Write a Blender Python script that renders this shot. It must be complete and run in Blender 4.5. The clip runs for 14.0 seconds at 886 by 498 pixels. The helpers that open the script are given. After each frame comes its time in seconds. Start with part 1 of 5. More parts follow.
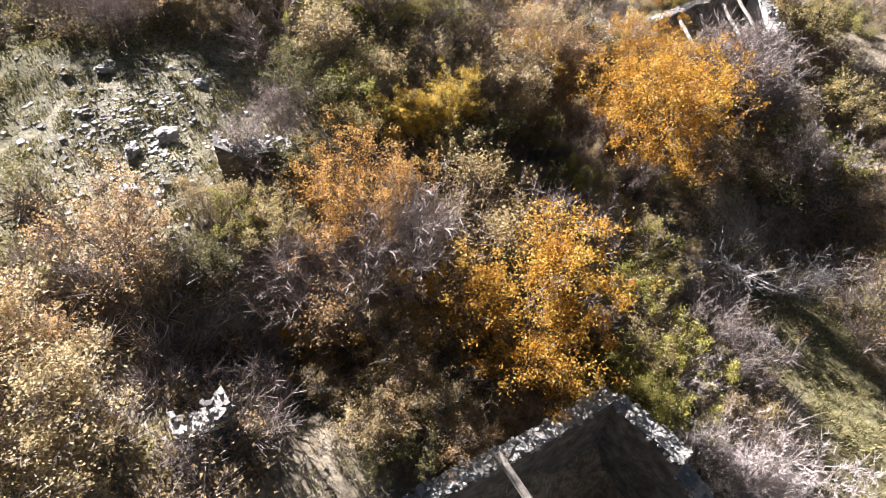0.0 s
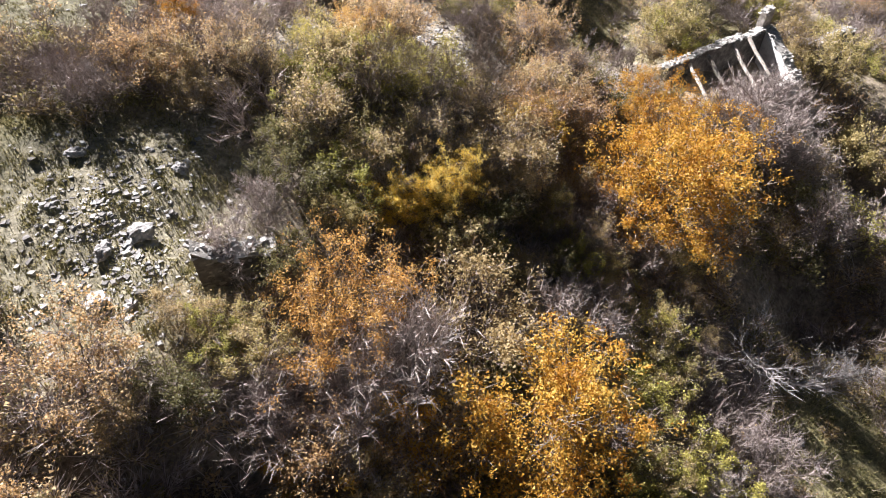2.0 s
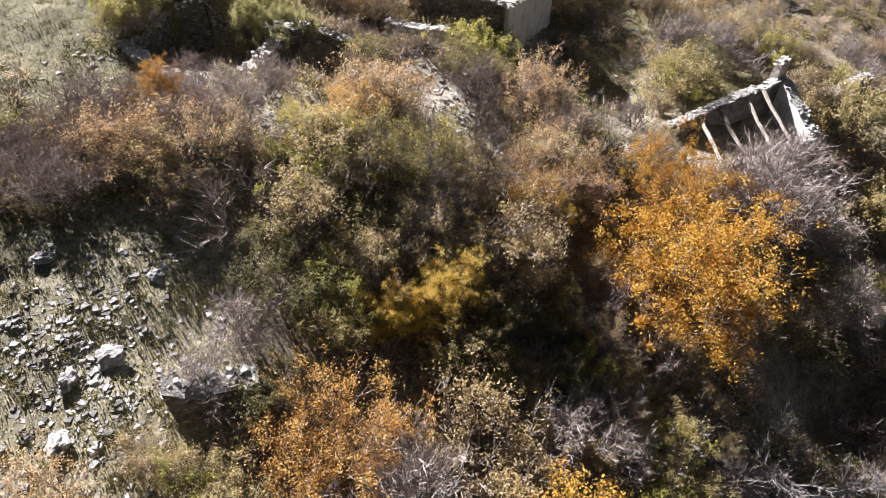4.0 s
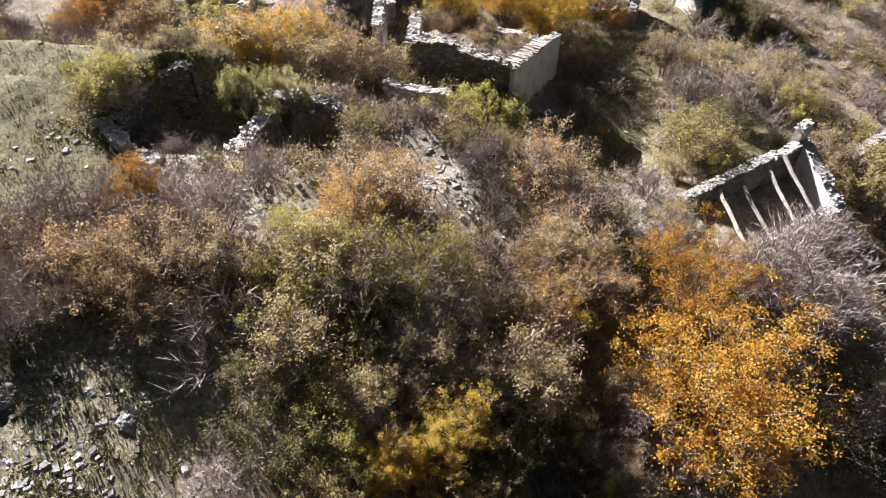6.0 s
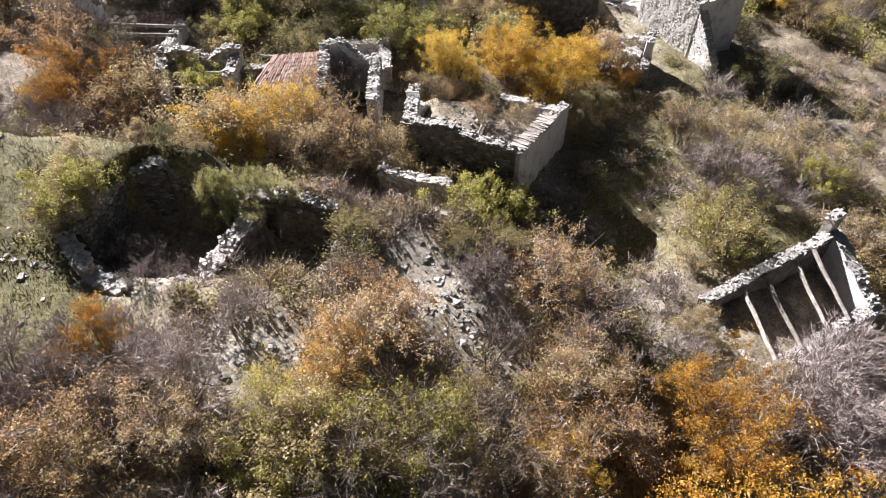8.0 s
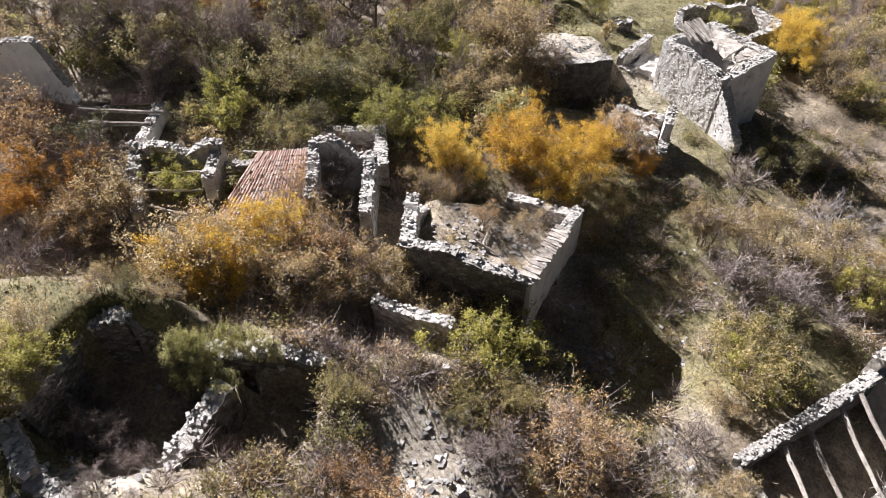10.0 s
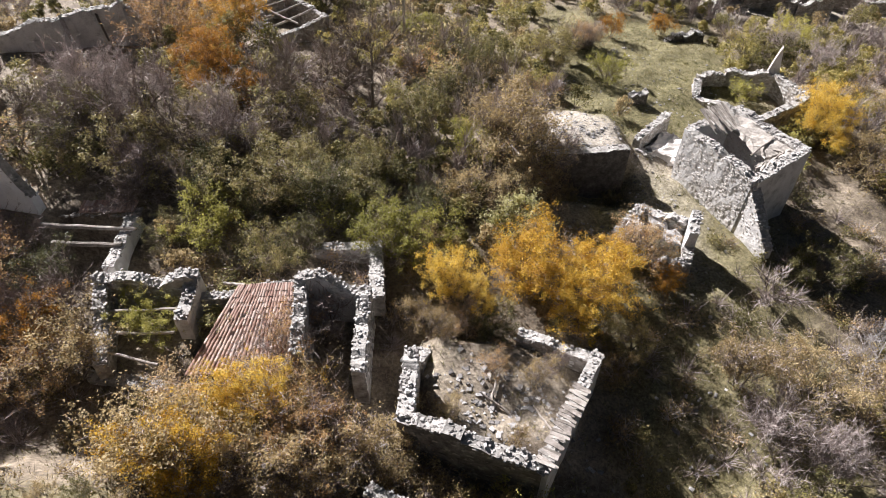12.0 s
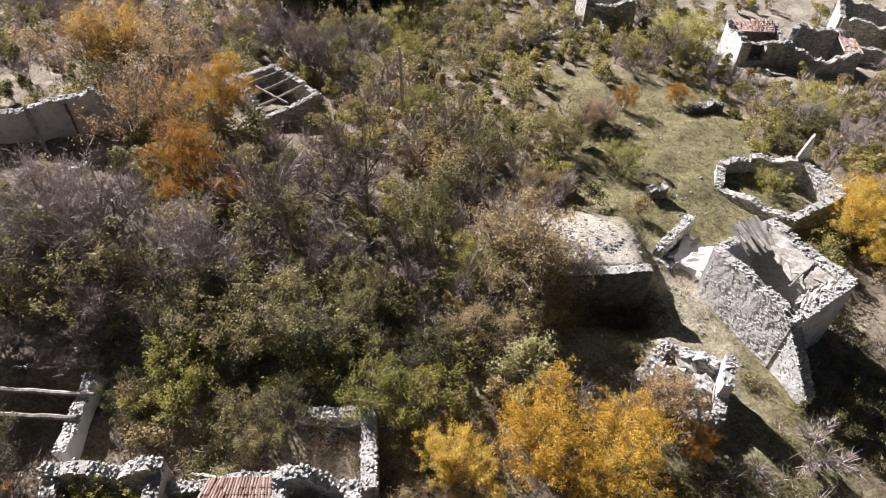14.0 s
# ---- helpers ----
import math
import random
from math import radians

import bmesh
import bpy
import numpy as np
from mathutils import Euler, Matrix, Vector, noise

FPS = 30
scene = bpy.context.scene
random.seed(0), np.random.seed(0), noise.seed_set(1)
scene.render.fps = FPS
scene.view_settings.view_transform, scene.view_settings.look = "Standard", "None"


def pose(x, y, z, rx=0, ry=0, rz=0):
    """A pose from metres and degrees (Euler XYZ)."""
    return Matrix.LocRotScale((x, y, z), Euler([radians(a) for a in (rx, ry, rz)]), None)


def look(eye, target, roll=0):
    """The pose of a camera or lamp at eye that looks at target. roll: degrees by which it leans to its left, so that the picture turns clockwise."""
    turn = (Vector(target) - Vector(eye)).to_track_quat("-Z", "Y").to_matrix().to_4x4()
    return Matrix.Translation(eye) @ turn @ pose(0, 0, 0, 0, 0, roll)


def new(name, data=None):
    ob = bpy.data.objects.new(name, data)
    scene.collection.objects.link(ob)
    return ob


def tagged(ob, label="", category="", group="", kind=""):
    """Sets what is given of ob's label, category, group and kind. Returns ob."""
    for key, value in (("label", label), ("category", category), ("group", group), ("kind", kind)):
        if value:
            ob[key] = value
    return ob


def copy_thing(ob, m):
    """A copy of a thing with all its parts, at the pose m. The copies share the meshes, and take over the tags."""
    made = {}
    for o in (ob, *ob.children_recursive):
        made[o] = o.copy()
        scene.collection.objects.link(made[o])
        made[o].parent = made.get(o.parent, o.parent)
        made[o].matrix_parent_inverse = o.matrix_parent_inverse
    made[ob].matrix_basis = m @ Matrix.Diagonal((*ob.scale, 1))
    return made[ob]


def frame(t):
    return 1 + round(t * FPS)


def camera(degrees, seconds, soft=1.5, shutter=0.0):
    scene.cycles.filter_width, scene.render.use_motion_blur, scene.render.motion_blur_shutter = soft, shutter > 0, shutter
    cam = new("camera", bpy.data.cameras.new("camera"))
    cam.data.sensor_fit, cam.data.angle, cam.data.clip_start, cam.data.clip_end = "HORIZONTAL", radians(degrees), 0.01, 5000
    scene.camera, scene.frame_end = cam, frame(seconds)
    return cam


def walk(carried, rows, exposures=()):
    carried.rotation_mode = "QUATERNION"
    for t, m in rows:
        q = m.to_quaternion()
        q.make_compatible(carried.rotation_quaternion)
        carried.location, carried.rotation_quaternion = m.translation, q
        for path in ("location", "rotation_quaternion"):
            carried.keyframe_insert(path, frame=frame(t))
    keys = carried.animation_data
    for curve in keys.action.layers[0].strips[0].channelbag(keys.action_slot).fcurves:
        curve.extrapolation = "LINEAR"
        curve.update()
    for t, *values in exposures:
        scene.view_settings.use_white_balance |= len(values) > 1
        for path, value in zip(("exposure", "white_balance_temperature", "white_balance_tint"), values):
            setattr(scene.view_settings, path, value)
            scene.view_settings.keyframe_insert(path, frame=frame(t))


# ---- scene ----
# Camera: a drone that climbs forward over a slope with its gimbal held at 45 degrees down.
cam = camera(70.0, 14.0, soft=1.0)
ROWS = [
    (0.0, 0.0, 0.0, 18.0), (0.5, -0.06, 0.81, 18.26), (1.0, -0.07, 1.63, 18.49), (1.5, -0.03, 2.51, 18.76),
    (2.0, 0.03, 3.25, 19.01), (2.5, 0.06, 4.1, 19.27), (3.0, 0.08, 4.92, 19.55), (5.5, 0.0, 9.48, 21.12),
    (6.0, -0.02, 10.51, 21.43), (6.5, -0.07, 11.69, 21.8), (7.0, -0.05, 12.84, 22.13), (7.5, -0.03, 14.13, 22.51),
    (8.0, -0.01, 15.41, 22.89), (10.5, -0.13, 23.22, 25.23), (11.0, -0.17, 24.86, 25.74), (11.5, -0.17, 26.67, 26.36),
    (12.0, -0.2, 28.43, 26.88), (12.5, -0.21, 30.36, 27.41), (13.0, -0.22, 32.19, 27.99), (13.5, -0.25, 34.21, 28.62),
    (14.0, -0.29, 36.13, 29.24),
]
walk(cam, [(t, pose(x, y, z, 45.0, 0, 0)) for t, x, y, z in ROWS], exposures=((0.0, 2.46), (2.0, 2.28), (6.0, 1.98), (10.0, 1.78), (14.0, 1.55)))

# ---- light: low autumn sun ahead and to the left, clear sky ----
SUN_AZ, SUN_EL = -36.0, 29.0
world = bpy.data.worlds.new("sky")
scene.world = world
world.use_nodes = True
wn = world.node_tree.nodes
sky = wn.new("ShaderNodeTexSky")
sky.sky_type, sky.sun_disc = "NISHITA", False
sky.sun_elevation, sky.sun_rotation = radians(SUN_EL), radians(SUN_AZ)
wn["Background"].inputs["Strength"].default_value = 0.0084
world.node_tree.links.new(sky.outputs[0], wn["Background"].inputs["Color"])
lamp = bpy.data.lights.new("sun", "SUN")
lamp.energy, lamp.angle, lamp.color = 5.0, radians(0.53), (1.0, 0.965, 0.985)
to_sun = Vector((math.sin(radians(SUN_AZ)) * math.cos(radians(SUN_EL)), math.cos(radians(SUN_AZ)) * math.cos(radians(SUN_EL)), math.sin(radians(SUN_EL))))
sun = new("sun", lamp)
sun.matrix_world = look(to_sun * 200, (0, 0, 0))


# ---- materials ----
def material(name, colours, scale=3.0, rough=0.9, bump=0.3, fine=25.0, island=0.0, thing=0.0, glow_through=0.0):
    """A rough natural surface: a noise ramp over the colours, fine grain, variation by piece and by thing, and relief."""
    m = bpy.data.materials.new(name)
    m.use_nodes = True
    n, link = m.node_tree.nodes, m.node_tree.links.new
    bsdf = n["Principled BSDF"]
    bsdf.inputs["Roughness"].default_value = rough
    bsdf.inputs["Specular IOR Level"].default_value = 0.25
    coord = n.new("ShaderNodeTexCoord")
    big = n.new("ShaderNodeTexNoise")
    big.inputs["Scale"].default_value, big.inputs["Detail"].default_value, big.inputs["Roughness"].default_value = scale, 5, 0.65
    link(coord.outputs["Object"], big.inputs["Vector"])
    fac = big.outputs[0]

    def add(value, amount):
        nonlocal fac
        ma = n.new("ShaderNodeMath")
        ma.operation = "MULTIPLY_ADD"
        link(value, ma.inputs[0])
        ma.inputs[1].default_value = amount
        sub = n.new("ShaderNodeMath")
        sub.operation = "ADD"
        link(fac, sub.inputs[0])
        sub.inputs[1].default_value = -amount / 2
        link(sub.outputs[0], ma.inputs[2])
        fac = ma.outputs[0]

    if island:
        add(n.new("ShaderNodeNewGeometry").outputs["Random Per Island"], island)
    if thing:
        add(n.new("ShaderNodeObjectInfo").outputs["Random"], thing)
    small = n.new("ShaderNodeTexNoise")
    small.inputs["Scale"].default_value, small.inputs["Detail"].default_value = fine, 4
    link(coord.outputs["Object"], small.inputs["Vector"])
    add(small.outputs[0], 0.35)
    ramp = n.new("ShaderNodeValToRGB")
    e = ramp.color_ramp.elements
    while len(e) < len(colours):
        e.new(0.5)
    for i, c in enumerate(colours):
        e[i].position, e[i].color = 0.28 + 0.44 * i / max(1, len(colours) - 1), (*c, 1)
    link(fac, ramp.inputs[0])
    colour = ramp.outputs[0]
    link(colour, bsdf.inputs["Base Color"])
    if bump:
        bp = n.new("ShaderNodeBump")
        bp.inputs["Strength"].default_value, bp.inputs["Distance"].default_value = bump, 0.05
        link(small.outputs[0], bp.inputs["Height"])
        link(bp.outputs[0], bsdf.inputs["Normal"])
    if glow_through:
        tr = n.new("ShaderNodeBsdfTranslucent")
        link(colour, tr.inputs[0])
        mix = n.new("ShaderNodeMixShader")
        mix.inputs[0].default_value = glow_through
        link(bsdf.outputs[0], mix.inputs[1])
        link(tr.outputs[0], mix.inputs[2])
        link(mix.outputs[0], n["Material Output"].inputs["Surface"])
    return m


M_PLASTER = material("lime_plaster", [(0.27, 0.255, 0.243), (0.46, 0.443, 0.43), (0.58, 0.563, 0.55), (0.4, 0.383, 0.37)], 1.3, bump=0.5, fine=14)
M_STONE = material("limestone", [(0.25, 0.233, 0.22), (0.38, 0.36, 0.342), (0.5, 0.478, 0.458)], 2.0, bump=0.6, fine=9, island=0.55, thing=0.4)
M_SCREE = material("weathered_scree", [(0.12, 0.11, 0.104), (0.24, 0.227, 0.22), (0.4, 0.385, 0.375)], 2.0, bump=0.6, fine=9, island=0.6)
# stones of the dark walls: limestone with shade put into its colour
M_DARKSTONE = material("shade_darkened_stone", [(0.08, 0.072, 0.06), (0.15, 0.137, 0.118), (0.26, 0.24, 0.21)], 2.0, bump=0.6, fine=9, island=0.5)
M_WHITE = material("white_plaster", [(0.62, 0.63, 0.65), (0.8, 0.81, 0.83), (0.86, 0.87, 0.88), (0.74, 0.74, 0.75)], 0.9, bump=0.4, fine=12)
# earthy masonry whose base colour also carries the shade of unlit faces
M_SHADED_EARTH = material("shaded_earthy_masonry", [(0.05, 0.045, 0.04), (0.11, 0.1, 0.09), (0.21, 0.19, 0.17)], 2.4, bump=0.8, fine=7)
M_FACE = material("rough_render", [(0.36, 0.33, 0.305), (0.5, 0.466, 0.435), (0.62, 0.587, 0.555)], 1.6, bump=0.6, fine=9, island=0.3)
M_RUBBLE = material("rubble_masonry", [(0.13, 0.115, 0.1), (0.3, 0.27, 0.24), (0.46, 0.43, 0.39)], 2.4, bump=0.8, fine=7)
M_MORTAR = material("crumbled_mortar", [(0.22, 0.205, 0.187), (0.34, 0.321, 0.298), (0.45, 0.43, 0.405)], 3.0, bump=0.8, fine=16)
M_WOOD = material("weathered_timber", [(0.16, 0.14, 0.12), (0.32, 0.28, 0.25), (0.45, 0.42, 0.38)], 3.0, bump=0.4, fine=30, thing=0.3)
M_TILE = material("clay_tile", [(0.3, 0.18, 0.145), (0.44, 0.31, 0.26), (0.56, 0.45, 0.4)], 1.5, bump=0.3, fine=20, island=0.3, thing=0.5)
M_BARK = material("bark", [(0.09, 0.07, 0.055), (0.17, 0.135, 0.11), (0.26, 0.22, 0.185)], 4.0, bump=0.4, fine=30, thing=0.2)
M_TWIG = material("grey_twigs", [(0.18, 0.144, 0.134), (0.33, 0.277, 0.259), (0.47, 0.408, 0.385)], 2.0, bump=0, fine=12, island=0.4, thing=0.5)
M_PALE = material("bleached_wood", [(0.26, 0.235, 0.23), (0.4, 0.375, 0.368)], 2.0, bump=0.2, fine=12)


def leaf(name, colours, thing=0.3, through_light=0.42):
    return material(name, colours, 1.1, rough=0.6, bump=0, fine=6, island=0.26, thing=thing, glow_through=through_light)


M_ORANGE = leaf("orange_leaves", [(0.25, 0.11, 0.02), (0.4, 0.195, 0.03), (0.48, 0.265, 0.04), (0.52, 0.35, 0.08)])
M_YELLOW = leaf("yellow_leaves", [(0.38, 0.21, 0.035), (0.59, 0.37, 0.05), (0.67, 0.47, 0.075), (0.63, 0.49, 0.17)])
M_RUST = leaf("rust_leaves", [(0.27, 0.155, 0.072), (0.43, 0.265, 0.12), (0.53, 0.365, 0.185), (0.5, 0.405, 0.25)])
M_OLIVE = leaf("olive_leaves", [(0.09, 0.083, 0.034), (0.175, 0.157, 0.062), (0.275, 0.237, 0.095), (0.4, 0.32, 0.15)], 0.5)
M_LIME = leaf("lime_leaves", [(0.2, 0.19, 0.05), (0.35, 0.325, 0.085), (0.48, 0.43, 0.13)], 0.4)
M_FADED = leaf("faded_yellow_green_leaves", [(0.2, 0.17, 0.05), (0.36, 0.31, 0.085), (0.48, 0.41, 0.13), (0.52, 0.43, 0.19)], 0.4)
M_GOLDEN = leaf("straw_leaves", [(0.24, 0.175, 0.085), (0.4, 0.305, 0.155), (0.52, 0.42, 0.24)], 0.4)
M_IVY = leaf("ivy_leaves", [(0.17, 0.165, 0.06), (0.34, 0.32, 0.13), (0.52, 0.48, 0.26)], 0.3)
M_MIX = leaf("yellowing_thicket_leaves", [(0.12, 0.115, 0.042), (0.23, 0.21, 0.072), (0.36, 0.31, 0.1), (0.46, 0.38, 0.15)], 0.5, 0.35)
M_AMBER = leaf("amber_leaves", [(0.35, 0.175, 0.05), (0.5, 0.28, 0.08), (0.58, 0.37, 0.125), (0.57, 0.42, 0.19)])
M_SCRUB = leaf("thicket_leaves", [(0.06, 0.062, 0.026), (0.13, 0.125, 0.052), (0.23, 0.205, 0.085), (0.36, 0.3, 0.14)], 0.5, 0.3)
# near-black leaves: deep shade of the far hollow as a leaf colour
M_DARK = leaf("shade_black_leaves", [(0.012, 0.018, 0.008), (0.025, 0.035, 0.014), (0.045, 0.055, 0.022)])
M_GRASS = material("grass_blades", [(0.1, 0.1, 0.032), (0.19, 0.178, 0.066), (0.3, 0.262, 0.12), (0.42, 0.36, 0.21)], 0.16, bump=0, fine=1.2, island=0.4, glow_through=0.3)
M_TURF = material("short_turf", [(0.075, 0.071, 0.026), (0.145, 0.13, 0.05), (0.235, 0.2, 0.095)], 0.5, bump=0, fine=3, island=0.5, glow_through=0.3)
M_TUFT = material("tufted_grass", [(0.14, 0.128, 0.048), (0.25, 0.222, 0.092), (0.35, 0.303, 0.15), (0.44, 0.38, 0.22)], 0.8, bump=0, fine=4, island=0.4, glow_through=0.35)
M_BRUSH = material("brush_litter", [(0.15, 0.115, 0.09), (0.27, 0.22, 0.18), (0.4, 0.34, 0.28)], 0.4, bump=0, fine=3, island=0.5, glow_through=0.15)
M_GROUND = material("hillside_soil", [(0.085, 0.066, 0.049), (0.16, 0.127, 0.093), (0.25, 0.205, 0.15), (0.35, 0.297, 0.225)], 0.5, bump=0.9, fine=2.6)


# ---- the slope ----
def smooth(a, b, v):
    k = min(1.0, max(0.0, (v - a) / (b - a)))
    return k * k * (3 - 2 * k)


# the two sunken rooms: corners, and the width of the bank behind each edge
PIT_WEST = ((-13.0, 31.3, 0.9), (-11.6, 29.8, 2.0), (-10.4, 29.3, 1.8), (-8.7, 29.9, 0.5), (-7.5, 32.6, 0.4), (-6.8, 34.0, 0.4), (-7.2, 35.5, 0.4), (-12.4, 35.6, 0.4))
PIT_EAST = ((-7.7, 31.4, 0.8), (-5.2, 30.9, 1.0), (-4.0, 32.4, 0.5), (-4.4, 34.5, 0.4), (-7.0, 34.5, 0.4))

ROOM = ((0.6, 1.0, 0.5), (7.2, 5.4, 0.5), (4.3, 8.4, 0.5), (-3.2, 4.4, 0.5))


def pit_depth(x, y, corners):
    depth = 1.0
    for i, (ax, ay, bank) in enumerate(corners):
        bx, by, _ = corners[(i + 1) % len(corners)]
        inside = ((bx - ax) * (y - ay) - (by - ay) * (x - ax)) / math.hypot(bx - ax, by - ay)
        depth = min(depth, smooth(0, bank, inside + 0.12 * math.sin(3.1 * x + 2.3 * y)))
    return depth


def ground_z(x, y):
    """Height of the hillside: a terrace on the west that falls away to a gully on the east."""
    mid = 0.2 + 1.8 * smooth(6, 20, y) - 12.0 * smooth(50, 72, y)
    u = (x - mid) / 8.2
    high = 0.5 - 0.5 * u / (1 + u ** 4) ** 0.25
    rise = 6.7 - 4.0 * smooth(36.3, 40.2, y) - 1.2 * smooth(62, 80, y)
    low = 0.0 + 1.0 * smooth(12, 24, y) + 0.7 * smooth(26, 34, y) + 0.4 * smooth(42, 52, y) - 1.6 * smooth(70, 90, y) - 3.0 * smooth(85, 110, y)
    z = low + rise * high - 0.11 * max(0.0, x - 13) * (1 - smooth(40, 90, x)) + 0.06 * max(0.0, -x - 12) * (1 - smooth(20, 60, -x))
    z += 0.5 * high * smooth(24, 34, y) * (1 - smooth(36, 42, y))
    z -= 0.95 * high * smooth(26, 31, y) * (1 - smooth(36.5, 40, y))
    z -= 1.1 * smooth(-9.6, -8.2, x) * (1 - smooth(-4, 0, x)) * smooth(29, 31, y) * (1 - smooth(36, 38, y))
    z -= 1.4 * smooth(-10.9, -9.9, x) * (1 - smooth(-4, 0, x)) * smooth(35.9, 36.8, y) * (1 - smooth(38, 40, y))
    # the ditch below the open ruin, and the shaded hollow beside it
    z -= 1.5 * smooth(-4.5, -2.5, x) * (1 - smooth(4.5, 7.5, x)) * smooth(35.0, 36.4, y) * (1 - smooth(38.6, 39.6, y))
    z -= 0.9 * math.exp(-((x - 10.4) / 2.2) ** 2 - ((y - 38.2) / 2.6) ** 2)
    # the sunken ruin on the terrace
    if -14 < x < -3 and 28 < y < 37:
        z -= 2.9 * pit_depth(x, y, PIT_WEST) + 1.6 * pit_depth(x, y, PIT_EAST)
    # the sunken room of the house under the start
    if -4 < x < 8 and 0 < y < 9:
        z -= 2.0 * pit_depth(x, y, ROOM)
    # the shaded dell below the scree
    z -= 2.2 * math.exp(-((x + 4.6) / 2.4) ** 2 - ((y - 9.4) / 1.5) ** 2)
    # the levelled yard behind its retaining wall
    z += 1.9 * smooth(-1.5, 5, x) * (1 - smooth(10.6, 12.2, x)) * smooth(59.6, 60.0, y) * (1 - smooth(62, 69, y))
    z -= 1.5 * smooth(4.5, 6, x) * (1 - smooth(10.5, 12, x)) * smooth(56.5, 58.6, y) * (1 - smooth(59.5, 59.9, y))
    # rubble that fills the open ruin
    z += 1.1 * smooth(-1.6, -0.6, x) * (1 - smooth(3.4 + 0.5 * (y - 39), 4.0 + 0.5 * (y - 39), x)) * smooth(39.6, 40.4, y) * (1 - smooth(45.0, 46.2, y))
    z += 0.9 * math.exp(-((x - 11.2) / 1.5) ** 4 - ((y - 53.3) / 1.3) ** 4)
    z -= 0.9 * math.exp(-((x - 8.2) / 2.4) ** 2 - ((y - 37.5) / 4.0) ** 2)
    # the gully beside the roofless house with the beams
    z -= 3.0 * math.exp(-((x - 21) / 3.2) ** 2 - ((y - 28.5) / 5.0) ** 2)
    z -= 2.7 * math.exp(-((x - 15.2) / 2.6) ** 2 - ((y - 18.6) / 2.8) ** 2)
    # the floor of the gutted house, lowered to put its interior in shade
    z -= 3.0 * smooth(-20.4, -20.0, x) * (1 - smooth(-15.9, -15.5, x)) * smooth(47.8, 48.4, y) * (1 - smooth(52.4, 52.8, y))
    return z


def ground_at(x, y):
    near = 1 - smooth(60, 140, math.hypot(x, y - 50))
    bump_z = 0.32 * noise.noise((x * 0.35, y * 0.35, 3.1)) + 0.14 * noise.noise((x * 1.1, y * 1.1, 7.7)) + 0.06 * noise.noise((x * 2.7, y * 2.7, 1.3))
    far = 6.0 * noise.noise((x * 0.008, y * 0.008, 0.5)) * (1 - near)
    return ground_z(x, y) + bump_z * near + far


def mesh_object(name, verts, faces, mat, parent=None, smooth_shade=False):
    me = bpy.data.meshes.new(name)
    me.from_pydata([tuple(v) for v in verts] if not isinstance(verts, np.ndarray) else verts.tolist(), [], faces if not isinstance(faces, np.ndarray) else faces.tolist())
    me.materials.append(mat)
    if smooth_shade:
        me.polygons.foreach_set("use_smooth", [True] * len(me.polygons))
    ob = new(name, me)
    ob.parent = parent
    return ob


def spread(lo, hi, step, far):
    core = list(np.arange(lo, hi + step / 2, step))
    out, s = [], step
    v = hi
    while v < far:
        s *= 1.45
        v += s
        out.append(v)
    before, s, v = [], step, lo
    while v > -far:
        s *= 1.45
        v -= s
        before.append(v)
    return before[::-1] + core + out


GX, GY = spread(-46, 56, 0.48, 2500), spread(-2, 116, 0.48, 2500)
gv = [(x, y, ground_at(x, y)) for y in GY for x in GX]
W = len(GX)
gf = [(j * W + i, j * W + i + 1, (j + 1) * W + i + 1, (j + 1) * W + i) for j in range(len(GY) - 1) for i in range(W - 1)]
ground = mesh_object("ground", gv, gf, M_GROUND, smooth_shade=True)
cover = ground.data.color_attributes.new("cover", "FLOAT_COLOR", "POINT")


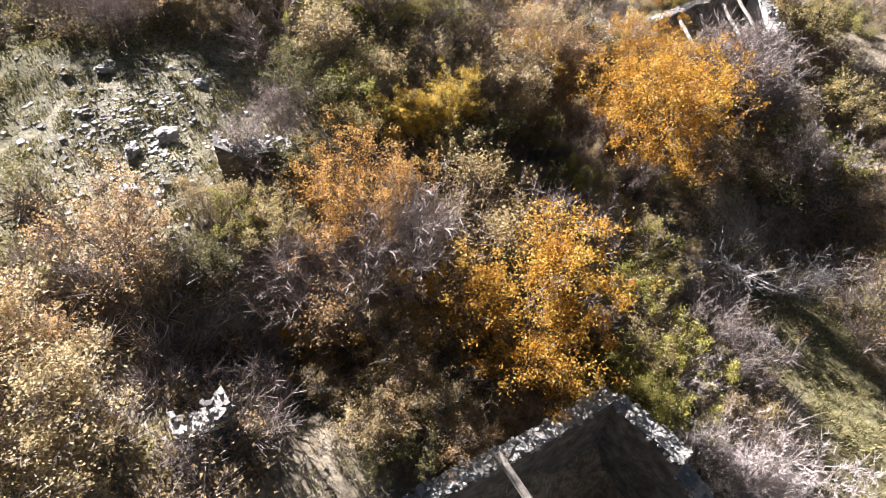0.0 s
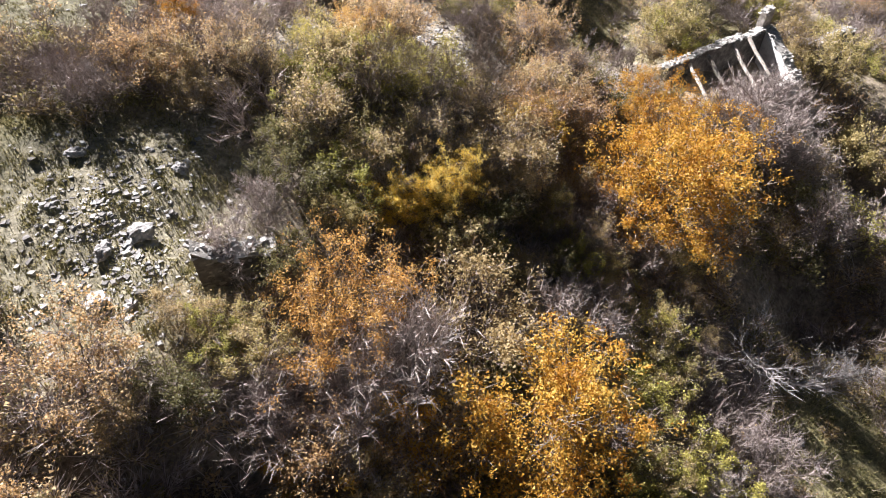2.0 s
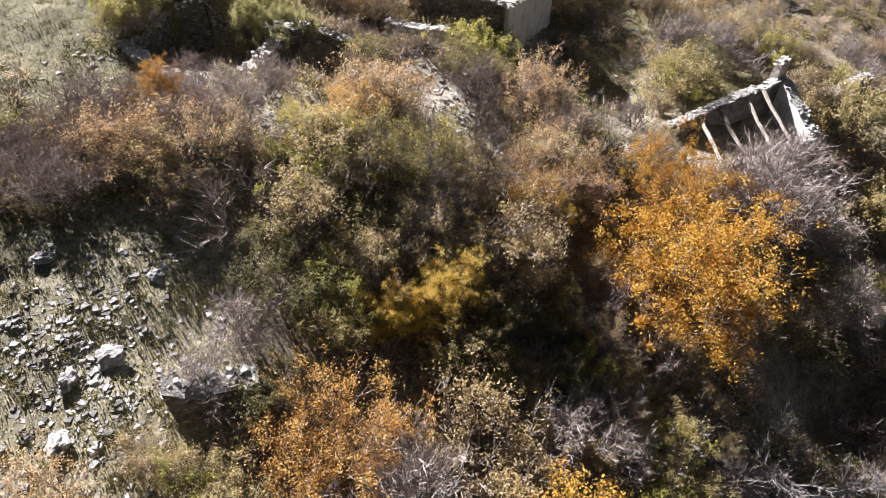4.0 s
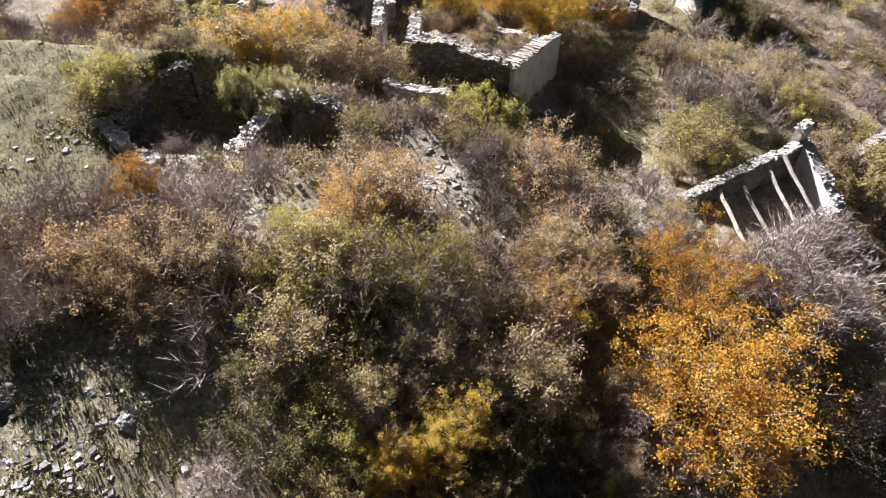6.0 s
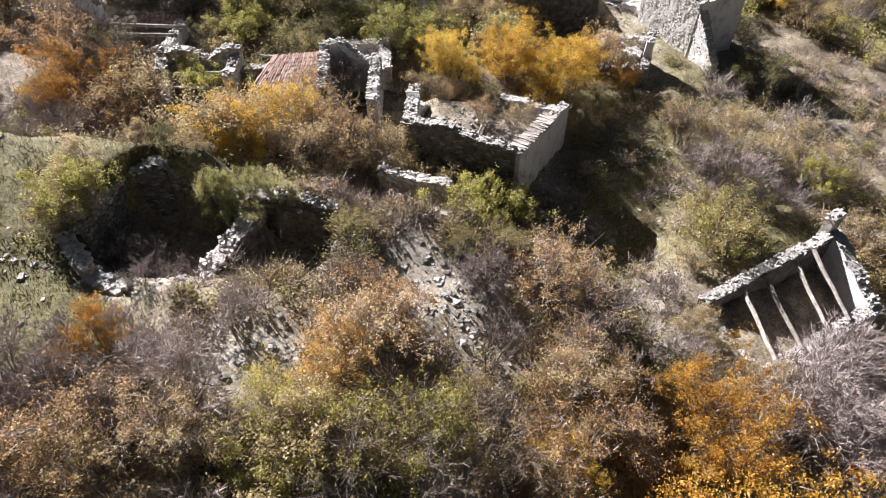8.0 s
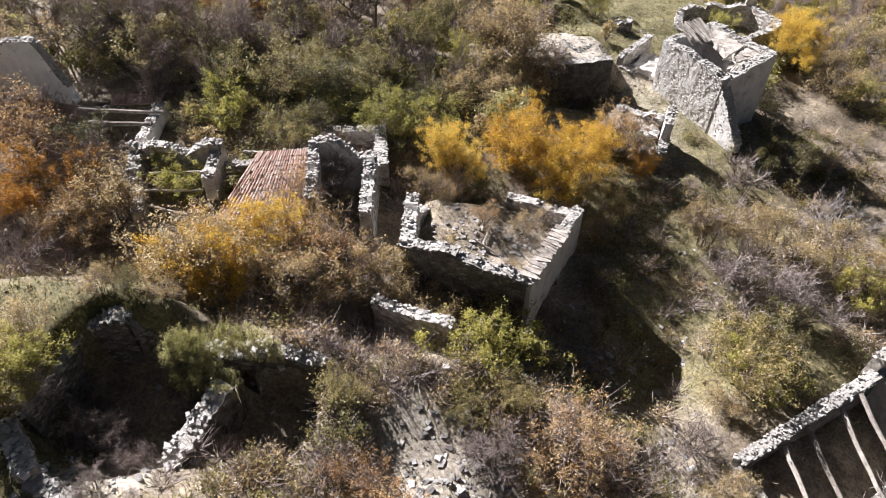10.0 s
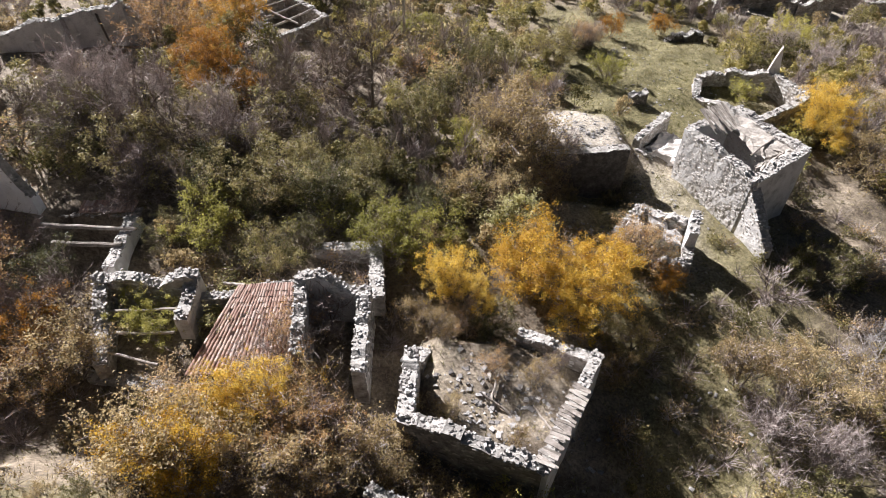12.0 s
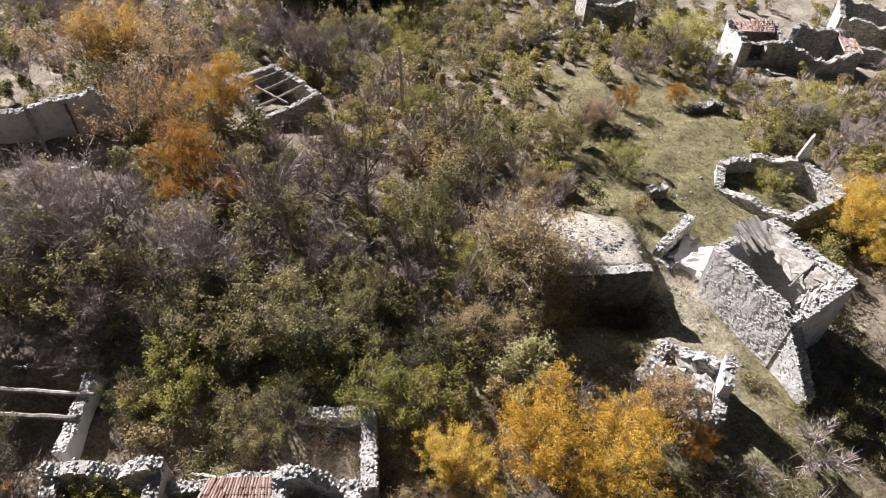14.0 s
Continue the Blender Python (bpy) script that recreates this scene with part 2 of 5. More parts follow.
def clearing(x, y):
    """How far a spot is open: pale trodden ground, and short grass."""
    w = 0.8 * noise.noise((x * 0.4, y * 0.4, 9.0))
    pale = 0.95 * smooth(3.5, 5.5, x + 2 * w) * (1 - smooth(10, 12, x + w)) * smooth(59.5, 60.2, y) * (1 - smooth(62.4, 66, y + 2.5 * w))
    pale = max(pale, 0.35 * (1 - smooth(1.2, 2.6, abs(x - 12.6 - 0.12 * (y - 52)) + w)) * smooth(49, 52, y) * (1 - smooth(60, 64, y)))
    pale = max(pale, 0.34 * (1 - smooth(2.8, 5.2, math.hypot(x + 9.0, (y - 16.8) * 0.8) + w)))
    pale = max(pale, 0.8 * (1 - smooth(0.7, 1.7, math.hypot((x + 9.9) * 0.8, y - 29.7) + 0.5 * w)))
    pale = max(pale, 0.7 * (1 - smooth(1.6, 2.9, math.hypot((x - 0.4) * 0.85 + (y - 30.5) * 0.3, (y - 30.6) * 0.8) + w)), 0.75 * (1 - smooth(1.0, 2.0, math.hypot((x + 5.8) * 0.8, y - 26.6) + w)))
    pale = max(pale, 0.22 * (1 - smooth(1.0, 2.2, abs(x - 9.0 - 0.1 * (y - 30)) + w)) * smooth(26, 28, y) * (1 - smooth(34, 37, y)))
    pale = max(pale, 0.5 * smooth(24, 27, x) * smooth(86, 90, y) * (1 - smooth(55, 70, x)))
    meadow = max(0.0, 0.9 * (1 - smooth(-11.5, -9.5, x + w)) * (1 - smooth(36, 38, y + w)) * (1 - smooth(20, 23, y) * (1 - smooth(25, 27, y))))
    green = (1 - smooth(-10.5, -8.0, x + w)) * (1 - smooth(36, 38, y + w)) * smooth(24, 27, y)
    green = max(green, (1 - smooth(-12.5, -10, x + w)) * (1 - smooth(20.5, 23, y + w)))
    green = max(green, smooth(7, 10, x + w) * (1 - smooth(22, 26, x + w)) * smooth(61, 65, y + w) * (1 - smooth(84, 90, y + w)))
    green = max(green, smooth(6, 9, x + w) * (1 - smooth(17, 21, x + w)) * smooth(34, 37, y + w) * (1 - smooth(58, 62, y + w)) * 0.85)
    green = max(green, smooth(10.3, 11.3, x + w) * (1 - smooth(14.2, 15.6, x + w)) * (1 - smooth(14.5, 17, y + w)))
    green = max(green, 0.95 * (1 - smooth(3.0, 5.0, math.hypot(x + 9.2, (y - 16.6) * 0.8) + w)))
    pale = max(pale, 0.25 * smooth(-1, 0.5, x + w) * (1 - smooth(5, 7, x + w)) * smooth(39.6, 40.6, y) * (1 - smooth(44, 46, y)))
    if -14 < x < -3 and 28 < y < 37:
        sunk = max(pit_depth(x, y, PIT_WEST), pit_depth(x, y, PIT_EAST))
        green, meadow = green * (1 - sunk), meadow * (1 - sunk)
    return pale, green, meadow


cover.data.foreach_set("color", [c for x, y, z in gv for c in (*clearing(x, y), 1.0)])
gn, glink = M_GROUND.node_tree.nodes, M_GROUND.node_tree.links.new
attr = gn.new("ShaderNodeAttribute")
attr.attribute_name = "cover"
parts_of = gn.new("ShaderNodeSeparateColor")
glink(attr.outputs["Color"], parts_of.inputs[0])
soil = gn["Principled BSDF"].inputs["Base Color"].links[0].from_socket
speck = gn.new("ShaderNodeTexNoise")
speck.inputs["Scale"].default_value, speck.inputs["Detail"].default_value, speck.inputs["Roughness"].default_value = 2.2, 8, 0.75
glink(gn["Texture Coordinate"].outputs["Object"], speck.inputs["Vector"])
for channel, dark, light in (("Green", (0.085, 0.076, 0.033), (0.255, 0.222, 0.118)), ("Blue", (0.055, 0.05, 0.02), (0.165, 0.142, 0.066)), ("Red", (0.24, 0.205, 0.16), (0.55, 0.5, 0.43))):
    two = gn.new("ShaderNodeMix")
    two.data_type = "RGBA"
    two.inputs["A"].default_value, two.inputs["B"].default_value = (*dark, 1), (*light, 1)
    rise = gn.new("ShaderNodeMapRange")
    rise.inputs["From Min"].default_value, rise.inputs["From Max"].default_value = 0.35, 0.65
    glink(speck.outputs[0], rise.inputs["Value"])
    glink(rise.outputs[0], two.inputs["Factor"])
    over = gn.new("ShaderNodeMix")
    over.data_type = "RGBA"
    glink(parts_of.outputs[channel], over.inputs["Factor"])
    glink(soil, over.inputs["A"])
    glink(two.outputs["Result"], over.inputs["B"])
    soil = over.outputs["Result"]
tuft = gn.new("ShaderNodeTexNoise")
tuft.inputs["Scale"].default_value, tuft.inputs["Detail"].default_value, tuft.inputs["Roughness"].default_value = 7.0, 6, 0.7
glink(gn["Texture Coordinate"].outputs["Object"], tuft.inputs["Vector"])
level = gn.new("ShaderNodeMapRange")
for key, value in (("From Min", 0.36), ("From Max", 0.62), ("To Min", 0.55), ("To Max", 1.3)):
    level.inputs[key].default_value = value
glink(tuft.outputs[0], level.inputs["Value"])
grain = gn.new("ShaderNodeMix")
grain.data_type, grain.blend_type = "RGBA", "MULTIPLY"
grain.inputs["Factor"].default_value = 1.0
glink(soil, grain.inputs["A"])
glink(level.outputs[0], grain.inputs["B"])
glink(grain.outputs["Result"], gn["Principled BSDF"].inputs["Base Color"])
relief = gn["Bump"]
relief.inputs["Strength"].default_value, relief.inputs["Distance"].default_value = 0.8, 0.05
glink(tuft.outputs[0], relief.inputs["Height"])
tagged(ground, "dry autumn hillside of soil, litter and thin grass", "ground", kind="structure")


# ---- stones and masonry ----
def rock_mesh(seed, flat=0.7):
    r = random.Random(seed)
    bm = bmesh.new()
    bmesh.ops.create_cube(bm, size=0.86)
    for v in bm.verts:
        pinch = 0.78 if v.co.z > 0 else 1.05
        v.co = Vector((v.co.x * pinch * r.uniform(0.8, 1.25), v.co.y * pinch * r.uniform(0.8, 1.2), v.co.z * flat * r.uniform(0.8, 1.25)))
        v.co += Vector((r.uniform(-0.13, 0.13), r.uniform(-0.13, 0.13), r.uniform(-0.09, 0.09)))
    bmesh.ops.triangulate(bm, faces=bm.faces[:])
    me = bpy.data.meshes.new("stone")
    bm.to_mesh(me)
    bm.free()
    me.materials.append(M_STONE)
    return me


STONES = [rock_mesh(40 + i, 0.55 + 0.05 * (i % 4)) for i in range(14)]


def thing(name, label, category, group="", at=(0, 0, 0), kind=""):
    ob = new(name)
    ob.location = at
    ob.empty_display_size = 0.2
    return tagged(ob, label, category, group, kind)


def stone_part(parent, x, y, z, size, rng, name="stone"):
    ob = new(name, rng.choice(STONES))
    ob.parent = parent
    ob.matrix_basis = pose(x, y, z, rng.uniform(-14, 14), rng.uniform(-14, 14), rng.uniform(0, 360)) @ Matrix.Diagonal((size * rng.uniform(0.8, 1.3), size * rng.uniform(0.7, 1.1), size * rng.uniform(0.6, 1.0), 1))
    return ob


SHAPES = [(np.array([v.co[:] for v in m.vertices]), np.array([p.vertices[:] for p in m.polygons])) for m in STONES]


def joined_stones(name, spots, seed, parent=None, flat=1.0, mat=None):
    """Small stones at (x, y, z, size), in one mesh."""
    rng = np.random.default_rng(seed)
    V, F, base = [], [], 0
    for x, y, z, s in spots:
        v, f = SHAPES[rng.integers(len(SHAPES))]
        a = rng.uniform(0, 6.28)
        r = np.array([[math.cos(a), -math.sin(a), 0], [math.sin(a), math.cos(a), 0], [0, 0, 1]])
        V.append((v * s * rng.uniform(0.65, 1.35, 3) * np.array([1, 1, flat])) @ r.T + np.array([x, y, z]))
        F.append(f + base)
        base += len(v)
    return mesh_object(name, np.concatenate(V), np.concatenate(F), mat or M_STONE, parent)


def wall(house, a, b, thick=0.55, jag=0.35, base=None, mat=None, seed=1, caps=True, stones="lr", profile=None, openings=(), cap_size=0.34, name="wall", crown_mat=None):
    """A ruined masonry wall between a and b, each (x, y, top): a slab with an uneven crown, loose cap stones and stones in its faces.
    profile: extra height along it, from 0 to 1. openings: (from, to, sill, head) along it in metres above the base."""
    rng = random.Random(seed)
    mat = mat or M_RUBBLE
    cap_size *= 0.74
    A, B = Vector(a), Vector(b)
    run = Vector((B.x - A.x, B.y - A.y, 0))
    L = run.length
    d = run / L
    side = Vector((-d.y, d.x, 0))
    foot = base if base is not None else min(ground_z(A.x + d.x * L * k / 6, A.y + d.y * L * k / 6) for k in range(7)) - 0.5
    n = max(12 if profile else 4, int(L / 0.33))
    m_rows = 7

    def top(s):
        k = s / L
        z = A.z + (B.z - A.z) * k + (profile(k) if profile else 0.0)
        broken = math.floor(2.6 * noise.noise((s * 0.8 + seed * 5.3, seed * 0.9, 2))) / 2.6
        return z + jag * (noise.noise((s * 0.55 + seed * 3.1, seed * 1.7, 0)) + 0.8 * broken + 0.35 + 0.55 * noise.noise((s * 2.3, seed * 2.3, 4)))

    verts, faces, crown = [], [], []
    rows = m_rows + 1
    S = [L * i / n for i in range(n + 1)]
    for s in S:
        zt = max(foot + 0.25, top(s) - 0.08)
        for sgn in (-1, 1):
            for j in range(rows):
                z = foot + (zt - foot) * j / m_rows
                taper = 1.06 - 0.1 * j / m_rows
                p = A + d * s + side * sgn * thick / 2 * taper
                p.z = 0
                w = 0.05 * noise.noise((p.x * 2.3 + sgn * 9, p.y * 2.3, z * 2.3))
                p += side * w
                verts.append((p.x, p.y, z + (rng.uniform(-0.05, 0.05) if j == m_rows else 0)))
    def idx(i, k, j):
        return (i * 2 + k) * rows + j

    def blocked(i, j):
        s = (S[i] + S[i + 1]) / 2
        zt = top(s)
        z = foot + (zt - foot) * (j + 0.5) / m_rows
        return any(o[0] < s < o[1] and o[2] < z - foot < o[3] for o in openings)

    for i in range(n):
        for j in range(m_rows):
            if blocked(i, j):
                continue
            faces.append((idx(i, 0, j), idx(i + 1, 0, j), idx(i + 1, 0, j + 1), idx(i, 0, j + 1)))
            faces.append((idx(i + 1, 1, j), idx(i, 1, j), idx(i, 1, j + 1), idx(i + 1, 1, j + 1)))
            # reveals of the opening
            for di, e0, e1 in ((-1, i, i), (1, i + 1, i + 1)):
                if 0 <= i + di < n and blocked(i + di, j):
                    faces.append((idx(e0, 0, j), idx(e0, 1, j), idx(e0, 1, j + 1), idx(e0, 0, j + 1)))
            for dj, jj in ((-1, j), (1, j + 1)):
                if 0 <= j + dj < m_rows and blocked(i, j + dj):
                    faces.append((idx(i, 0, jj), idx(i + 1, 0, jj), idx(i + 1, 1, jj), idx(i, 1, jj)))
        crown.append(len(faces))
        faces.append((idx(i, 0, m_rows), idx(i + 1, 0, m_rows), idx(i + 1, 1, m_rows), idx(i, 1, m_rows)))
    for i in (0, n):
        for j in range(m_rows):
            faces.append((idx(i, 0, j), idx(i, 1, j), idx(i, 1, j + 1), idx(i, 0, j + 1)))
    ob = mesh_object(name, verts, faces, mat, house)
    ob.data.materials.append(M_MORTAR)
    for i in crown:
        ob.data.polygons[i].material_index = 1
    # stones that stand proud of the faces
    sv, sf = [], []
    if stones:
        tall = max(A.z, B.z) + (2.0 if profile else 0.2) - foot
        fine = mat is not M_RUBBLE
        for _ in range(int(L * tall * (48 if fine else 30))):
            q, z = rng.uniform(0.05, L - 0.05), foot + rng.uniform(0.2, tall)
            w, h = rng.uniform(0.12, 0.38) * (0.7 if fine else 1), rng.uniform(0.08, 0.19) * (0.75 if fine else 1)
            if z + h / 2 > top(q) - 0.02 or any(o[0] - w / 2 < q < o[1] + w / 2 and o[2] - h / 2 < z - foot < o[3] + h / 2 for o in openings):
                continue
            sgn = 1 if stones == "l" else -1 if stones == "r" else rng.choice((-1, 1))
            v, f = SHAPES[rng.randrange(len(SHAPES))]
            t = rng.uniform(-0.35, 0.35)
            ct, st = math.cos(t), math.sin(t)
            out = thick / 2 * (1.05 - 0.1 * (z - foot) / tall) - rng.uniform(-0.015, 0.03)
            base = len(sv)
            for x, y, zz in v:
                lx, lz = w * (x * ct - zz * st), h * 1.3 * (x * st + zz * ct)
                p = A + d * (q + lx) + side * sgn * (out + (0.045 if fine else 0.07) * y)
                sv.append((p.x, p.y, z + lz))
            sf += [tuple(int(k) + base for k in face) for face in f]
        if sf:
            tagged(mesh_object("stonework", sv, sf, M_STONE if mat is M_RUBBLE else M_DARKSTONE if mat is M_SHADED_EARTH else M_FACE, ob), "rough stones standing proud of the wall", kind="stuff")
    if caps:
        spots, s = [], 0.0
        while s < L:
            for off in (-0.4, -0.14, 0.14, 0.4):
                if rng.random() < 0.8:
                    p = A + d * (s + rng.uniform(-0.1, 0.1)) + side * (off + rng.uniform(-0.12, 0.12)) * thick
                    spots.append((p.x, p.y, top(s) - 0.085 + rng.uniform(-0.05, 0.045), cap_size * rng.uniform(0.3, 0.8)))
            s += cap_size * 0.38
        tagged(joined_stones("crown_rubble", spots, seed, ob, 0.7, crown_mat), "small broken stones bedded along the crown", kind="stuff")
        s = rng.uniform(0, 0.5)
        while s < L:
            p = A + d * s + side * rng.uniform(-0.3, 0.3) * thick
            stone_part(ob, p.x, p.y, top(s) - 0.05 + rng.uniform(-0.04, 0.04), cap_size * rng.uniform(0.5, 1.0), rng)
            s += rng.uniform(0.35, 0.9)
    return ob


def beam(house, a, b, r=0.1, sag=0.04, mat=None, seed=1, name="beam"):
    """A weathered round timber, slightly bent, with uneven thickness."""
    rng = random.Random(seed)
    A, B = Vector(a), Vector(b)
    ax = (B - A).normalized()
    u = ax.cross(Vector((0, 0, 1))).normalized()
    v = u.cross(ax)
    verts, faces = [], []
    n, sides = 7, 7
    for i in range(n + 1):
        k = i / n
        c = A.lerp(B, k) + v * (-sag * math.sin(math.pi * k)) + u * rng.uniform(-0.03, 0.03)
        rr = r * (1.1 - 0.2 * k) * rng.uniform(0.92, 1.08)
        for q in range(sides):
            t = 2 * math.pi * q / sides
            verts.append(tuple(c + (u * math.cos(t) + v * math.sin(t)) * rr * rng.uniform(0.93, 1.07)))
    for i in range(n):
        for q in range(sides):
            faces.append((i * sides + q, i * sides + (q + 1) % sides, (i + 1) * sides + (q + 1) % sides, (i + 1) * sides + q))
    faces += [tuple(range(sides))[::-1], tuple(n * sides + q for q in range(sides))]
    return mesh_object(name, verts, faces, mat or M_WOOD, house)


# ---- plants ----
def unit(v):
    return v / (np.linalg.norm(v) + 1e-9)


def skeleton_of(rng, height, stems, spread_of, levels, wander, lift, kids):
    """Limbs of a plant: segments with radii, and the fine ends."""
    segs, ends = [], []

    def grow(p, d, length, r, lev):
        steps = (4, 3, 1)[lev]
        for i in range(steps):
            d = unit(d + rng.normal(0, wander, 3) + np.array([0, 0, lift]))
            q = p + d * length / steps
            r2 = r * (0.82 if i < steps - 1 else 0.6)
            segs.append((p, q, r, r2, lev))
            if lev < levels and (i >= 1 or lev > 0):
                for _ in range(kids[lev]):
                    away = rng.normal(0, 1, 3)
                    away = unit(away - d * (away @ d))
                    grow(q, unit(d * 0.55 + away * 0.8 + np.array([0, 0, 0.12])), length * rng.uniform(0.42, 0.68), r2 * 0.62, lev + 1)
            p, r = q, r2
        ends.append((p, d, length, lev))

    for s in range(stems):
        a = 2 * math.pi * (s + rng.uniform(-0.3, 0.3)) / stems
        lean = spread_of * rng.uniform(0.5, 1.1) if stems > 1 else rng.uniform(0, 0.08)
        base = np.array([0.12 * math.cos(a), 0.12 * math.sin(a), -0.25]) * (1 if stems > 1 else 0.2) + np.array([0, 0, -0.15])
        grow(base, unit(np.array([lean * math.cos(a), lean * math.sin(a), 1.0])), height * rng.uniform(0.62, 0.8), height * 0.018 * (1.6 if stems == 1 else 1.0), 0)
    return segs, ends


def limbs_mesh(segs):
    verts, faces = [], []
    for p, q, r0, r1, lev in segs:
        ax = unit(q - p)
        u = unit(np.cross(ax, [0.31, 0.52, 0.79]))
        v = np.cross(ax, u)
        k = 5 if lev == 0 else 3
        b = len(verts)
        if lev == 2:
            for i in range(k):
                t = 2 * math.pi * i / k
                verts.append(p + (u * math.cos(t) + v * math.sin(t)) * max(r0, 0.008))
            verts.append(q)
            faces += [(b + i, b + (i + 1) % k, b + 3) for i in range(k)]
            continue
        for c, r in ((p, r0), (q, r1)):
            for i in range(k):
                t = 2 * math.pi * i / k
                verts.append(c + (u * math.cos(t) + v * math.sin(t)) * max(r, 0.006))
        faces += [(b + i, b + (i + 1) % k, b + k + (i + 1) % k, b + k + i) for i in range(k)]
    return verts, faces


def twig_mesh(rng, segs, count, length, thick, up=0.35, floor=1):
    fine = [s for s in segs if s[4] >= floor]
    pick = rng.integers(0, len(fine), count)
    k = rng.random((count, 1))
    P, Q = np.array([fine[i][0] for i in pick]), np.array([fine[i][1] for i in pick])
    base = P * (1 - k) + Q * k
    ax = (Q - P) / (np.linalg.norm(Q - P, axis=1, keepdims=True) + 1e-9)
    d = ax * 0.7 + rng.normal(0, 0.55, (count, 3)) + np.array([0, 0, up])
    d /= np.linalg.norm(d, axis=1, keepdims=True)
    tip = base + d * (length * rng.uniform(0.4, 1.3, (count, 1)))
    u = np.cross(d, rng.normal(0, 1, (count, 3)))
    u /= np.linalg.norm(u, axis=1, keepdims=True) + 1e-9
    r = thick * rng.uniform(0.7, 1.3, (count, 1))
    verts = np.stack([base + u * r, base - u * r, tip], 1).reshape(-1, 3)
    faces = np.arange(3 * count).reshape(-1, 3)
    return verts, faces, tip


def leaf_mesh(rng, centres, size, flat=0.35):
    n = len(centres)
    a = rng.normal(0, 1, (n, 3))
    a[:, 2] *= flat + 0.3
    a /= np.linalg.norm(a, axis=1, keepdims=True)
    b = np.cross(a, rng.normal(0, 1, (n, 3)))
    b /= np.linalg.norm(b, axis=1, keepdims=True)
    s = size * rng.uniform(0.55, 1.35, (n, 1))
    verts = np.stack([centres - a * s * 0.8 - b * s * 0.62, centres - a * s * 0.8 + b * s * 0.62, centres + a * s * 1.1], 1).reshape(-1, 3)
    return verts, np.arange(3 * n).reshape(-1, 3)


def plant(name, label, category, seed, height=4.0, stems=4, spread_of=0.5, levels=2, kids=(2, 2), leaves=0, leaf_size=0.07, leaf_mat=None, gaps=2.8, twigs=900, twig_len=0.5, twig_r=0.0125,
          wander=0.16, lift=0.06, scatter=0.2, limb_mat=None, twig_mat=None, low=0.0, group=""):
    """One plant with its base at its origin: limbs, twigs and a crown of single leaves."""
    rng = np.random.default_rng(seed)
    root = thing(name, label, category, group)
    segs, ends = skeleton_of(rng, height, stems, spread_of, levels, wander, lift, kids)
    v, f = limbs_mesh(segs)
    mesh_object("trunk" if stems == 1 else "stem", np.array(v), f, limb_mat or M_BARK, root)
    tv, tf, tips = twig_mesh(rng, segs, twigs, twig_len, twig_r)
    if twigs:
        tagged(mesh_object("twigwork", tv, tf, twig_mat or M_TWIG, root), kind="stuff")
    if leaves:
        pool = np.concatenate([tips, np.array([s[1] for s in segs if s[4] >= 1])])
        pool = pool[pool[:, 2] > low * height]
        mid = pool.mean(0)
        out = np.minimum(np.linalg.norm((pool - mid) / (pool.std(0) + 1e-6), axis=1), 2.0) + 0.3
        lump = np.array([noise.noise((p[0] * 1.5, p[1] * 1.5, p[2] * 1.5 + seed)) for p in pool])
        weight = out * np.clip(0.86 - 0.2 * gaps + gaps * lump, 0.02, 1.2)
        c = pool[rng.choice(len(pool), leaves, p=weight / weight.sum())] + rng.normal(0, scatter, (leaves, 3))
        lv, lf = leaf_mesh(rng, c, leaf_size)
        tagged(mesh_object("crown", lv, lf, leaf_mat, root), kind="stuff")
    return root


KINDS = {}


def place(kind, x, y, h, seed=0, wide=1.0, sink=0.0, z=None):
    """Stands a plant of that kind on the slope, h metres high."""
    rng = random.Random(int(x * 131 + y * 977 + seed * 17) & 0xFFFFFF)
    variants = KINDS[kind]
    which = rng.randrange(len(variants))
    ob, used, tall = variants[which]
    s = h / tall
    m = pose(x, y, (ground_at(x, y) if z is None else z) - sink, rng.uniform(-5, 5), rng.uniform(-5, 5), rng.uniform(0, 360)) @ Matrix.Diagonal((s * wide, s * wide, s, 1))
    if not used:
        ob.matrix_basis = m
        variants[which] = (ob, True, tall)
        return ob
    return copy_thing_scaled(ob, m)


def copy_thing_scaled(ob, m):
    keep = ob.matrix_basis.copy()
    ob.matrix_basis = Matrix.Identity(4)
    made = copy_thing(ob, m)
    ob.matrix_basis = keep
    return made


def kind(key, variants, *args, **kw):
    made = []
    for i in range(variants):
        k = dict(kw)
        k["seed"] = k["seed"] + 31 * i
        ob = plant(*args, **k)
        zs = [v.co.z for c in ob.children for v in c.data.vertices]
        made.append((ob, False, float(np.quantile(zs, 0.985))))
    KINDS[key] = made


kind("orange", 3, "tree", "small tree in full orange autumn leaf", "tree", seed=1, height=4.4, stems=4, spread_of=0.42, kids=(3, 2), leaves=25000, leaf_size=0.041, leaf_mat=M_ORANGE, gaps=1.7, twig_mat=M_BARK, twigs=1100, twig_len=0.5, scatter=0.11, low=0.12, group="autumn trees")
kind("amber", 2, "tree", "small tree in fading amber autumn leaf", "tree", seed=151, height=4.2, stems=5, spread_of=0.5, kids=(3, 2), leaves=19000, leaf_size=0.041, leaf_mat=M_AMBER, gaps=1.7, twig_mat=M_BARK, twigs=1700, twig_len=0.5, scatter=0.11, low=0.12, group="autumn trees")
kind("yellow", 2, "tree", "small tree in golden yellow autumn leaf", "tree", seed=201, height=4.4, stems=4, spread_of=0.42, kids=(3, 2), leaves=25000, leaf_size=0.041, leaf_mat=M_YELLOW, gaps=1.7, twig_mat=M_BARK, twigs=1000, twig_len=0.5, scatter=0.11, low=0.1, group="autumn trees")
